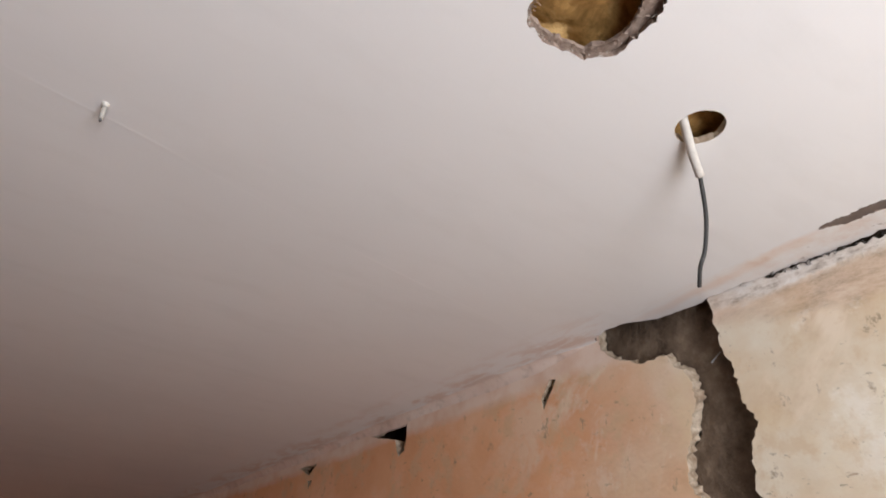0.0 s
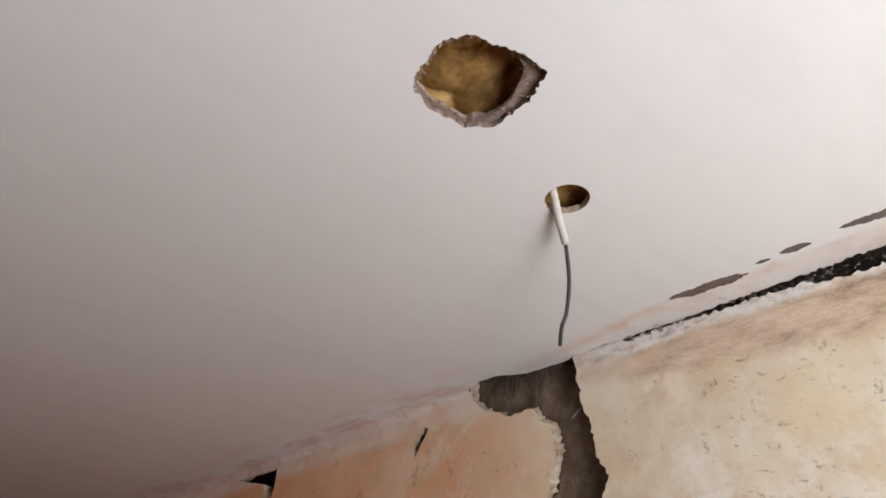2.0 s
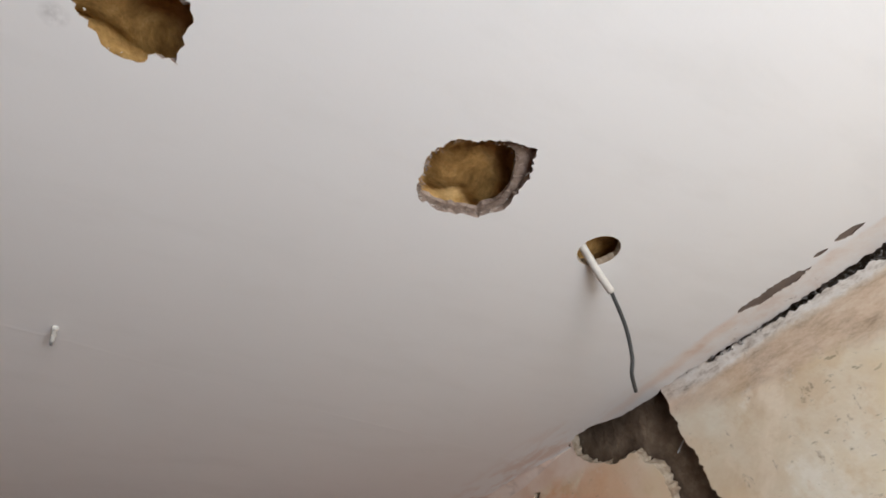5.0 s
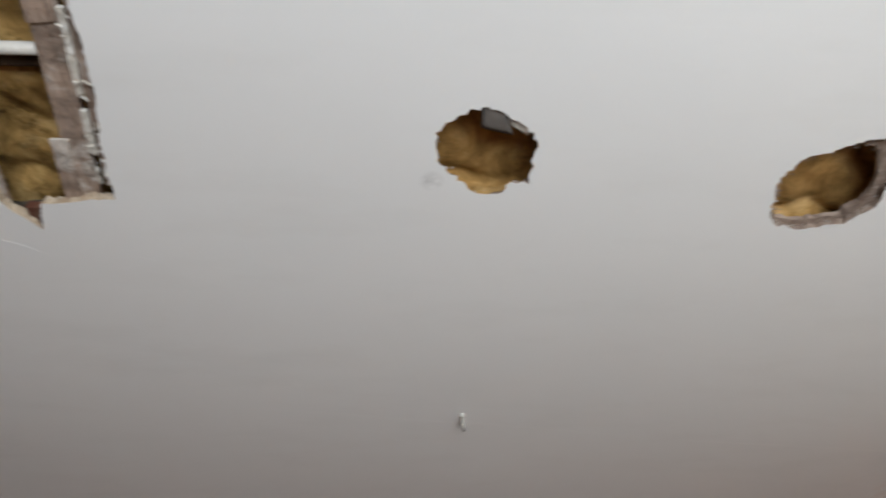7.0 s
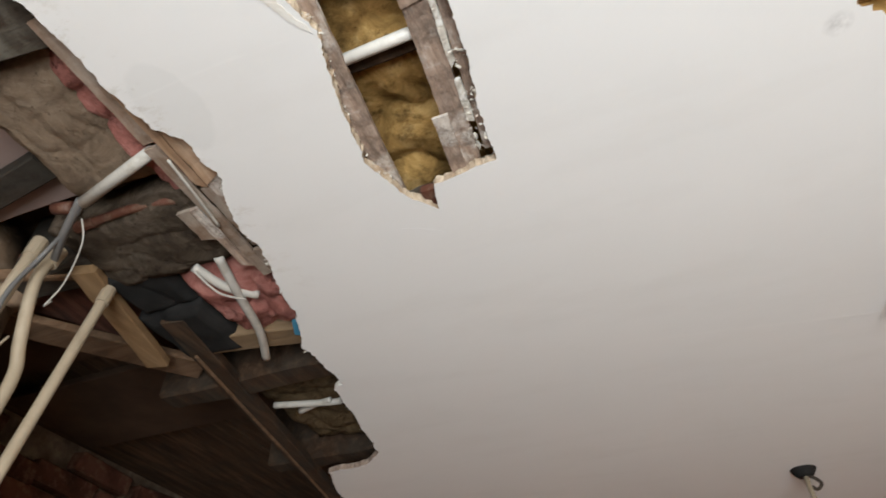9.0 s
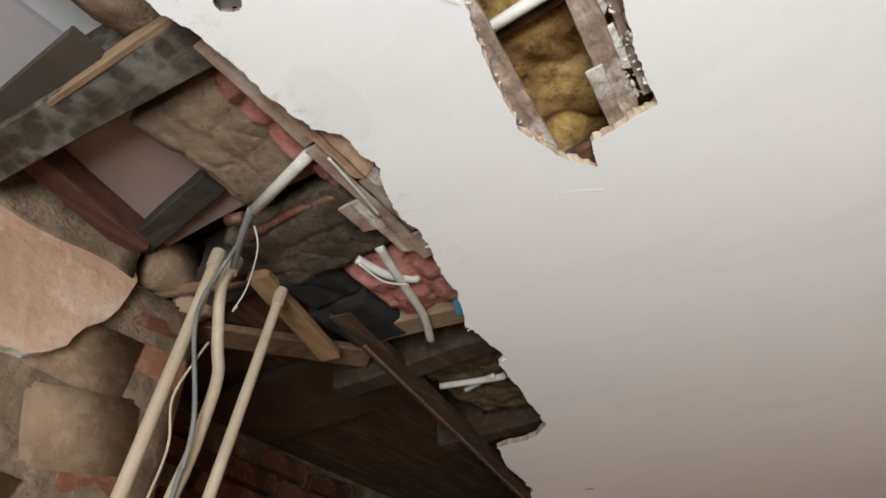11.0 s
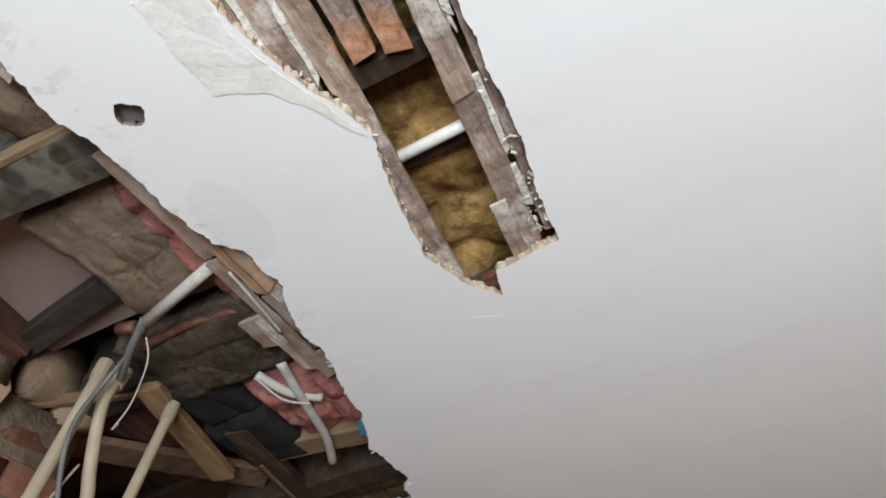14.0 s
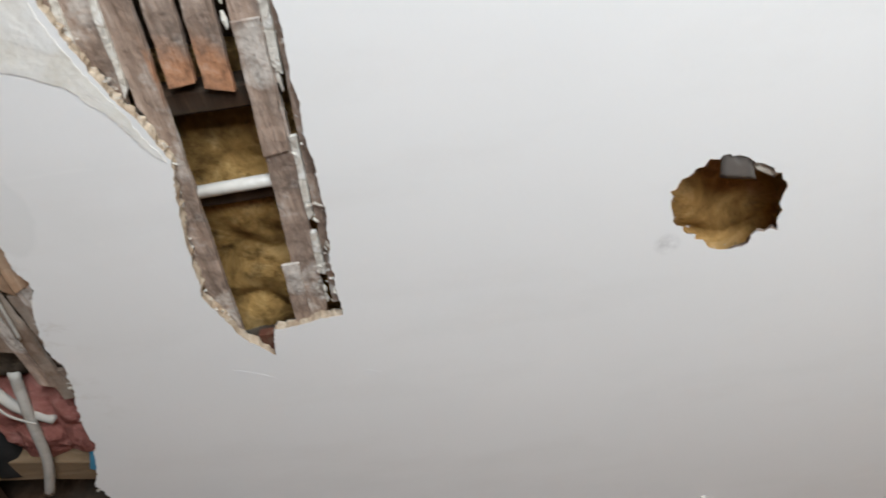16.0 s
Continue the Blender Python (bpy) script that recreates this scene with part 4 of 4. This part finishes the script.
# ---- timber along the opening ----
t = thing("head_plate", (-1.19, 1.2, 2.37), "dark wooden head plate of the removed wall", "timber")
part("timber", slanted((-1.093, 0.72, 2.432), (-1.325, 2.0, 2.412), 0.044, 0.022, 21), DARK_WOOD, t)
part("strip", slanted((-1.12, 0.82, 2.418), (-1.327, 1.97, 2.4), 0.008, 0.005, 22), BROWN_WOOD, t, "paler worn arris strip")


for p, q, w, h, material, label in (((-1.135, 0.56, 2.435), (-1.208, 0.82, 2.425), 0.042, 0.018, NEW_WOOD_Y, "pale sawn batten propped under the joists"),
                                    ((-1.41, 0.64, 2.46), (-1.19, 0.915, 2.46), 0.07, 0.016, BROWN_WOOD, "brown plank slanting behind the conduits"),
                                    ((-1.38, 0.55, 2.5), (-1.2, 0.78, 2.49), 0.14, 0.02, RED_WOOD, "dark red-brown board behind the pale batten"),
                                    ((-1.35, 0.505, 2.448), (-1.16, 0.58, 2.448), 0.012, 0.02, BROWN_WOOD, "thin brown strip of timber over the wall"),
                                    ((-0.9, 0.848, 2.44), (-1.09, 0.81, 2.44), 0.05, 0.03, NEW_WOOD, "pale timber nogging beside the pink wool")):
    t = thing("batten", [(a + b) / 2 for a, b in zip(p, q)], label, "timber", "loose battens")
    part("timber", slanted(p, q, w, h, 5), material, t)
# crumpled black felt
for lo, hi, z, s in (((-1.14, 0.59), (-1.025, 0.705), 2.432, 3), ((-1.155, 0.7), (-1.02, 0.845), 2.427, 4)):
    t = thing("felt", ((lo[0] + hi[0]) / 2, (lo[1] + hi[1]) / 2, z), "crumpled black roofing felt between joists", "felt", "felt scraps")
    part("sheet", lumpy(lo[0], hi[0], lo[1], hi[1], z, 26, 26, 0.011, 9, s, 0.05), TAR, t, smooth=True)
t = thing("tape", (-0.903, 0.815, 2.422), "blue printed tape stuck to the nogging", "tape")
part("strip", slanted((-0.893, 0.795, 2.4225), (-0.913, 0.835, 2.4225), 0.013, 0.003, 3), BLUE, t)


# ---- conduits, pipes and cables ----
def pipe(name, points, radius, material, label, category, group="", ends=True, sides=12, wob=0.03):
    t = thing(name, points[-1], label, category, group)
    body = part("tube", tube(points, radius, sides, True, wob), material, t, smooth=True)
    if ends:
        a, b = Vector(points[0]), Vector(points[1])
        d = (b - a).normalized()
        part("socket", tube([a - d * 0.004, a + d * 0.028], radius * 1.22, sides, True, 0.06), material, t)
    return t


pipe("conduit", [(-1.128, 0.475, 2.42), (-1.128, 0.458, 2.26), (-1.128, 0.44, 2.1), (-1.13, 0.40, 1.7), (-1.13, 0.36, 1.1)], 0.0093, CREAM_PVC, "cream plastic conduit dropping from the joists", "conduit", "wall conduits")
pipe("conduit", [(-1.119, 0.503, 2.42), (-1.12, 0.49, 2.36), (-1.12, 0.507, 2.27), (-1.12, 0.52, 2.22), (-1.12, 0.51, 2.12), (-1.12, 0.48, 1.9), (-1.12, 0.45, 1.1)], 0.0088, CREAM_PVC, "bent cream plastic conduit dropping from the joists", "conduit", "wall conduits")
pipe("conduit", [(-1.128, 0.61, 2.425), (-1.128, 0.588, 2.28), (-1.128, 0.567, 2.143), (-1.13, 0.50, 1.7), (-1.13, 0.42, 1.1)], 0.0085, CREAM_PVC, "straight cream plastic conduit under the opening", "conduit", "wall conduits")
pipe("conduit", [(-0.852, 0.398, 2.424), (-1.0, 0.432, 2.415)], 0.0085, DIM_DUSTY_PVC, "white conduit piece poking out over the ceiling edge", "conduit", "white conduits", False)
pipe("conduit", [(-0.965, 0.615, 2.428), (-0.945, 0.67, 2.422), (-0.915, 0.715, 2.428)], 0.0075, DIM_DUSTY_PVC, "white flexible conduit crossing the pink wool", "conduit", "white conduits", False)
pipe("conduit", [(-0.915, 0.61, 2.428), (-0.935, 0.695, 2.418), (-0.96, 0.79, 2.414), (-1.0, 0.87, 2.414)], 0.0075, DIM_DUSTY_PVC, "white taped conduit hanging over the pink wool", "conduit", "white conduits", False)
pipe("conduit", [(-1.11, 1.06, 2.43), (-0.99, 1.085, 2.425), (-0.965, 1.085, 2.425)], 0.007, DIM_DUSTY_PVC, "short white conduit in the last bay", "conduit", "white conduits", False)
pipe("conduit", [(-1.075, 1.105, 2.43), (-1.02, 1.085, 2.428), (-0.985, 1.075, 2.425)], 0.006, DIM_DUSTY_PVC, "short white conduit branching in the last bay", "conduit", "white conduits", False)
pipe("conduit", [(-0.585, 0.376, 2.4245), (-0.455, 0.372, 2.4245)], 0.0074, WHITE_PVC, "white conduit lying across the lath slot", "conduit", "white conduits", False)
pipe("pipe", [(-1.06, 0.478, 2.43), (-0.96, 0.482, 2.436), (-0.87, 0.5, 2.44)], 0.0068, RED_PIPE, "rusty red pipe end along a joist", "pipe", "", True)
pipe("pipe", [(-1.08, 0.445, 2.445), (-1.05, 0.45, 2.44)], 0.0095, RED_PIPE, "rusty bracket stub at the pipe end", "pipe", "", False)
pipe("cable", [(-1.0, 0.432, 2.415), (-1.05, 0.458, 2.41), (-1.1, 0.47, 2.38), (-1.108, 0.456, 2.314), (-1.108, 0.459, 2.259), (-1.105, 0.488, 2.152), (-1.105, 0.491, 2.083), (-1.11, 0.486, 2.0), (-1.12, 0.44, 1.2)], 0.0034, GREY_CABLE, "grey cable looping down beside the conduits", "cable", "loose cables", False, 8)
pipe("cable", [(-1.005, 0.43, 2.42), (-1.06, 0.462, 2.405), (-1.115, 0.498, 2.4)], 0.006, GREY_CABLE, "thick grey cable joining the conduits", "cable", "loose cables", False, 8)
pipe("cable", [(-1.02, 0.452, 2.41), (-1.03, 0.474, 2.385), (-1.075, 0.502, 2.35), (-1.1, 0.505, 2.32), (-1.105, 0.515, 2.335)], 0.0012, DIM_DUSTY_PVC, "thin white wire looped over the conduits", "cable", "loose cables", False, 6)
pipe("cable", [(-1.11, 0.485, 2.26), (-1.112, 0.474, 2.228), (-1.113, 0.456, 2.165), (-1.113, 0.467, 2.113), (-1.113, 0.466, 2.076), (-1.115, 0.458, 2.015), (-1.12, 0.44, 1.8), (-1.12, 0.42, 1.5)], 0.0019, CREAM_PVC, "thin white wire hanging beside the conduits", "cable", "loose cables", False, 6)
pipe("cable", [(-0.955, 0.61, 2.412), (-0.94, 0.655, 2.398), (-0.915, 0.69, 2.402)], 0.0018, DIM_DUSTY_PVC, "thin white wire hanging over pink wool", "cable", "loose cables", False, 6)

pipe("cable", [(-0.836, 0.41, 2.408), (-0.842, 0.47, 2.406), (-0.852, 0.535, 2.407)], 0.0022, DIM_DUSTY_PVC, "thin white wire along the torn ceiling edge", "cable", "loose cables", False, 6)

# ---- laths in the slot ----
strip = thing("lathwork", (-0.51, 0.1, 2.415), "old wooden laths bared in a slot of the ceiling", "lathwork")
LEAN = -0.1


def lath(c, w, ya, yb, seed, z=H + 0.0135, thick=0.008, material=LATH):
    rngl = random.Random(seed)
    bm = bmesh.new()
    n = max(3, int((yb - ya) / 0.014))
    rows = []
    for i in range(n + 1):
        y = ya + (yb - ya) * i / n
        x = c + (y - 0.3) * LEAN + rngl.uniform(-1, 1) * 0.0005
        half = w / 2 + rngl.uniform(-1, 1) * 0.0005 + 0.0009 * noise.noise(Vector((y * 35, seed * 3.3, 0)))
        sag = rngl.uniform(-0.0008, 0.0008)
        tilt = rngl.uniform(-0.006, 0.006) if i == n else 0
        rows.append([bm.verts.new((x - half, y + tilt, z + sag)), bm.verts.new((x + half, y - tilt, z + sag)), bm.verts.new((x + half, y - tilt, z + thick + sag)), bm.verts.new((x - half, y + tilt, z + thick + sag))])
    for a, b in zip(rows, rows[1:]):
        for k in range(4):
            bm.faces.new((a[k], a[(k + 1) % 4], b[(k + 1) % 4], b[k]))
    bm.faces.new(rows[0])
    bm.faces.new(list(reversed(rows[-1])))
    return part("lath", bm, material, strip)


for k, (c, w, ya, yb) in enumerate(((-0.64, 0.026, -0.35, 0.2), (-0.606, 0.026, -0.35, 0.3), (-0.572, 0.027, -0.35, 0.63), (-0.536, 0.027, -0.35, 0.252), (-0.502, 0.027, -0.35, 0.262), (-0.461, 0.029, -0.35, 0.58),
                                    (-0.424, 0.028, -0.35, 0.55))):
    lath(c, w, ya, yb, 200 + k)
lath(-0.477, 0.02, 0.48, 0.575, 210, H + 0.0095, 0.004)
lath(-0.462, 0.026, 0.2, 0.335, 211, H + 0.0085, 0.005)
for c, w, ya, yb in ((-0.4435, 0.008, 0.17, 0.25), (-0.4425, 0.007, 0.32, 0.42), (-0.443, 0.008, 0.44, 0.5), (-0.622, 0.007, 0.05, 0.2), (-0.589, 0.006, 0.12, 0.25)):
    lath(c, w, ya, yb, 223, H + 0.011, 0.006, GYPSUM)
# dark crosspiece and orange stained ends
t = thing("nogging", (-0.5, 0.29, 2.43), "dark charred crosspiece behind the cut laths", "timber")
part("timber", beam((-0.57, 0.262, 2.424), (-0.45, 0.288, 2.46), 4, 0.003, 0.003, 30), DARK_WOOD, t)
# added dark bar in place of the shadow band beside the conduit
t = thing("nogging", (-0.51, 0.395, 2.43), "dark bar standing in for the shadow behind the white conduit", "timber")
part("timber", beam((-0.575, 0.384, 2.434), (-0.445, 0.402, 2.455), 4, 0.003, 0.003, 36), DARK_WOOD, t)
t = thing("wood_wedge", (-0.556, 0.6, 2.415), "small orange wood wedge at the slot's end", "timber")
part("timber", beam((-0.566, 0.585, 2.408), (-0.546, 0.62, 2.42), 2, 0.002, 0.002, 31), RED_PIPE, t)

# paper-brown backing of the peeled places
backs = [("round hole", [(0.33, 0.38), (0.61, 0.38), (0.61, 0.65), (0.33, 0.65)], [(0.403, 0.562), (0.39, 0.5), (0.407, 0.47), (0.455, 0.443), (0.5, 0.455), (0.527, 0.49), (0.538, 0.54), (0.518, 0.574), (0.46, 0.587), (0.42, 0.581)])]
bm = slab([Vector(p) for p in backs[0][1]], [ragged(backs[0][2], 0.008, 0.004, 33)], lambda u, v, w: (u, v, H + 0.0135 + w), 0.008, 0.002, 9)
t = thing("backing_board", (0.47, 0.52, 2.4135), "torn brown paper backing around a round hole", "board")
part("sheet", bm, [BROWN_PAPER, BROWN_PAPER], t)
shreds = bmesh.new()
rng = random.Random(91)
rim = ragged(backs[0][2], 0.008, 0.004, 33)
for k in range(230):
    i = rng.randrange(len(rim))
    p = rim[i].lerp(rim[(i + 1) % len(rim)], rng.random())
    chip(shreds, Vector((p.x + rng.uniform(-0.004, 0.004), p.y + rng.uniform(-0.004, 0.004), H + rng.uniform(0.006, 0.016))), rng.uniform(0.0012, 0.0034), rng)
for k in range(90):
    i = rng.randrange(len(rim))
    p = Vector((rim[i].x, rim[i].y, H + rng.uniform(-0.001, 0.012)))
    d = Vector((rng.gauss(0, 1), rng.gauss(0, 1), rng.uniform(-0.5, 0.1))).normalized() * rng.uniform(0.003, 0.009)
    side = d.cross(Vector((0, 0.2, 1))).normalized() * rng.uniform(0.0003, 0.0009)
    vs = [shreds.verts.new(q) for q in (p - side, p + side, p + d + side * 0.4, p + d * 1.3 + Vector((0, 0, -0.002)))]
    shreds.faces.new(vs)
part("torn_fringe", shreds, BROWN_PAPER, t, "frayed brown paper shreds")
t = thing("backing_board", (1.17, 0.3, 2.404), "bare grey-brown undercoat where paint has flaked", "board")
bm = bmesh.new()
box(bm, (1.1, -0.3, H + 0.002), (1.226, 0.72, H + 0.01))
part("sheet", bm, UNDERCOAT, t)


# flaps of torn board in the broken hole
def flap(points, fold, thick, seed):
    """A curled scrap of board hinged on its first edge."""
    bm = bmesh.new()
    n = 6
    a, b, c, d = [Vector(p) for p in points]
    grid = []
    for i in range(n + 1):
        u = i / n
        grid.append([bm.verts.new(a.lerp(b, v).lerp(d.lerp(c, v), u) + Vector((0, 0, fold * u * u + 0.002 * noise.noise(Vector((u * 4, v * 4, seed)))))) for v in [j / n for j in range(n + 1)]])
    for i in range(n):
        for j in range(n):
            bm.faces.new((grid[i][j], grid[i][j + 1], grid[i + 1][j + 1], grid[i + 1][j]))
    r = bmesh.ops.extrude_face_region(bm, geom=list(bm.faces))
    for v in [g for g in r["geom"] if isinstance(g, bmesh.types.BMVert)]:
        v.co.z += thick
    return bm


for pts, fold, label in ((((-0.017, 0.404, H + 0.002), (0.012, 0.411, H + 0.002), (0.027, 0.452, H + 0.004), (-0.012, 0.443, H + 0.004)), 0.004, "grey flap of torn board folded into the hole"),
                         (((0.014, 0.416, H + 0.003), (0.056, 0.438, H + 0.003), (0.044, 0.45, H + 0.004), (0.022, 0.436, H + 0.004)), 0.001, "pale curled flap of torn board at the hole")):
    t = thing("board_flap", pts[0], label, "board", "torn flaps")
    part("sheet", flap(pts, fold, 0.002, 3), PAPER if "grey" in label else GYPSUM, t, smooth=True)

# older plaster coat left beside the slot
COAT = [(-0.68, 0.1), (-0.616, 0.08), (-0.62, 0.16), (-0.608, 0.221), (-0.59, 0.266), (-0.572, 0.321), (-0.59, 0.3), (-0.605, 0.26), (-0.628, 0.233), (-0.652, 0.218), (-0.678, 0.208)]
t = thing("plaster_coat", (-0.66, 0.2, H - 0.001), "rough beige older plaster coat beside the slot", "plaster", kind="structure")
part("coat", slab(ragged(COAT, 0.004, 0.004, 37, fine=0.3), [], lambda u, v, w: (u, v, H - 0.0007 + w), 0.002, 0.0, 8), [COAT_PLASTER, GYPSUM], t)
for pts in ([(-0.618, 0.631), (-0.59, 0.642), (-0.562, 0.66)], [(-0.452, 0.663), (-0.425, 0.671)]):
    t = thing("paint_wrinkle", (*pts[0], H), "thin lifted wrinkle of ceiling paint", "paint", "paint wrinkles", kind="structure")
    part("ridge", tube([(x, y, H + 0.0002) for x, y in pts], 0.0005, 6, True, 0.4, lambda f: 0.3 + math.sin(math.pi * f)), CEILING, t, smooth=True)

# ---- crumbs of plaster along the broken rims ----
rng = random.Random(77)
crumbs = bmesh.new()
for y in np.arange(-0.1, 0.57, 0.0016):
    x = -0.432 + (y - 0.3) * -0.07
    near = 0.75 if y > 0.45 else 0.9 * max(0.0, noise.noise(Vector((y * 26, 3, 1))) + 0.12)
    if rng.random() < near:
        chip(crumbs, Vector((x - rng.uniform(-0.004, 0.018) * (1.5 if y > 0.47 else 0.8), y, H + rng.uniform(0.002, 0.012))), rng.uniform(0.001, 0.0036), rng)
for p, q in zip(SLOT[9:], SLOT[10:]):
    for k in range(16):
        f = rng.random()
        x, y = p[0] + (q[0] - p[0]) * f, p[1] + (q[1] - p[1]) * f
        chip(crumbs, Vector((x + rng.uniform(-0.002, 0.006), y + rng.uniform(-0.004, 0.004), H + rng.uniform(0.001, 0.01))), rng.uniform(0.0008, 0.0026), rng)
for loop, count in ((HOLE_B, 260), (HOLE_A, 24)):
    for k in range(count):
        i = rng.randrange(len(loop))
        p, q = loop[i], loop[(i + 1) % len(loop)]
        f = rng.random()
        chip(crumbs, Vector((p[0] + (q[0] - p[0]) * f + rng.uniform(-0.004, 0.004), p[1] + (q[1] - p[1]) * f + rng.uniform(-0.004, 0.004), H + rng.uniform(-0.001, 0.008))), rng.uniform(0.0007, 0.002), rng)
for p in ragged_break:
    if 0.3 < p.y < 1.0 and rng.random() < 0.55:
        chip(crumbs, Vector((p.x + rng.uniform(-0.004, 0.008), p.y, H + rng.uniform(0.0, 0.008))), rng.uniform(0.001, 0.003), rng)
tagged(part("plaster_crumbs", crumbs, GYPSUM, fixed=True), "white crumbs of broken plaster along the torn ceiling rims", "rubble", kind="stuff")
debris = bmesh.new()
for k in range(620):
    y = rng.uniform(-0.34, 0.8)
    low = 2.368 if y < 0.3 else 2.388
    chip(debris, Vector((WX + rng.uniform(-0.003, 0.022), y, rng.uniform(low, 2.402))), rng.uniform(0.0015, 0.006), rng)
tagged(part("joint_rubble", debris, [PAPER, GYPSUM], fixed=True), "grey crumbs of plaster lodged in the open joint", "rubble", kind="stuff")
# plaster keys squeezed between the laths
keys = bmesh.new()
for c in (-0.444, -0.481, -0.519, -0.589, -0.624):
    y = -0.3
    while y < (0.55 if c in (-0.444,) else 0.24):
        n = rng.uniform(0.006, 0.03)
        if noise.noise(Vector((y * 14, c * 90, 4))) > 0.05:
            r = bmesh.ops.create_icosphere(keys, subdivisions=1, radius=1.0)
            for v in r["verts"]:
                v.co = Vector((v.co.x * rng.uniform(0.0015, 0.0035) + c + (y - 0.3) * -0.1, v.co.y * n / 2 + y, H + 0.014 + v.co.z * rng.uniform(0.002, 0.004)))
        y += n
tagged(part("plaster_keys", keys, GYPSUM, fixed=True), "old lime plaster squeezed between the bared laths", "rubble", kind="stuff")
t = thing("socket_plate", (-0.766, 0.186, H + 0.008), "dark grey blank behind a square cutout", "plate")
bm = bmesh.new()
box(bm, (-0.8, 0.15, H + 0.0135), (-0.73, 0.22, H + 0.018))
part("plate", bm, PAPER, t)
# laths showing along the broken ceiling edge
edge_strip = thing("lathwork", (-0.83, 0.5, 2.415), "broken lath ends along the torn ceiling edge", "lathwork")
strip = edge_strip
LEAN = -0.02
for k, (c, w, ya, yb, material) in enumerate(((-0.806, 0.026, 0.345, 0.462, TAN_LATH), (-0.81, 0.02, 0.455, 0.54, LATH), (-0.83, 0.013, 0.29, 0.47, TAN_LATH), (-0.829, 0.015, 0.475, 0.6, EDGE_LATH), (-0.848, 0.017, 0.39, 0.66, EDGE_LATH),
                                              (-0.832, 0.018, 0.605, 0.72, EDGE_LATH), (-0.824, 0.01, 0.2, 0.34, LATH), (-0.842, 0.026, 0.205, 0.385, EDGE_LATH), (-0.866, 0.016, 0.5, 0.63, LATH), (-0.885, 0.02, 0.5, 0.56, EDGE_LATH), (-0.845, 0.026, -0.3, 0.1, LATH))):
    lath(c, w, ya, yb, 230 + k, H + 0.0135 + 0.0016 * (k % 4), 0.006, material)

# ---- cable hanging from the light hole ----
t = thing("hanging_cable", (0.758, 0.558, H), "dark wire in a white sleeve hanging from the light hole", "cable")
part("sleeve", tube([(0.725, 0.565, 2.43), (0.742, 0.573, 2.41), (0.783, 0.592, 2.388), (0.822, 0.607, 2.369)], 0.0072, 12, True, 0.05), WHITE_PVC, t, "white plastic sleeve", smooth=True)
part("wire", tube([(0.815, 0.602, 2.372), (0.822, 0.607, 2.369), (0.864, 0.633, 2.325), (0.893, 0.662, 2.285), (0.9, 0.68, 2.262), (0.923, 0.701, 2.242)], 0.0036, 8, True, 0.05), DARK_WIRE, t, smooth=True)

# ---- fixing stub and the far light outlet ----
t = thing("ceiling_plug", (0.034, 1.09, H - 0.034), "small white plastic fixing plug in the ceiling", "fixing")
part("collar", tube([(0.034, 1.09, H + 0.003), (0.034, 1.09, H - 0.006)], 0.0062, 12, True, 0.05, lambda f: 1.0 - 0.25 * f), WHITE_PVC, t, smooth=True)
part("stem", tube([(0.034, 1.09, H - 0.005), (0.035, 1.091, H - 0.028)], 0.0042, 12, True, 0.05, lambda f: 1.0 - 0.2 * f), DIM_DUSTY_PVC, t, smooth=True)
part("screw", tube([(0.035, 1.091, H - 0.027), (0.035, 1.091, H - 0.033)], 0.0022, 8), GREY_CABLE, t)
t = thing("lamp_outlet", (SPOT_FAR[0], SPOT_FAR[1], H - 0.3), "dark lamp cup with a curled wire and pale rod", "light fitting")
part("cup", tube([(SPOT_FAR[0], SPOT_FAR[1], H + 0.006), (SPOT_FAR[0], SPOT_FAR[1], H - 0.008), (SPOT_FAR[0], SPOT_FAR[1], H - 0.018)], 0.034, 20, True, 0, lambda f: 1.0 - 0.5 * f), TAR, t, smooth=True)
part("wire", tube([(SPOT_FAR[0], SPOT_FAR[1], H - 0.012), (SPOT_FAR[0] + 0.018, SPOT_FAR[1], H - 0.024), (SPOT_FAR[0] + 0.028, SPOT_FAR[1], H - 0.038), (SPOT_FAR[0] + 0.016, SPOT_FAR[1], H - 0.05), (SPOT_FAR[0] + 0.006, SPOT_FAR[1], H - 0.042)], 0.004, 8), BROWN_BOARD, t, smooth=True)
part("rod", tube([(SPOT_FAR[0], SPOT_FAR[1], H - 0.014), (SPOT_FAR[0] + 0.008, SPOT_FAR[1], H - 0.3)], 0.006, 10), CREAM_PVC, t, smooth=True)
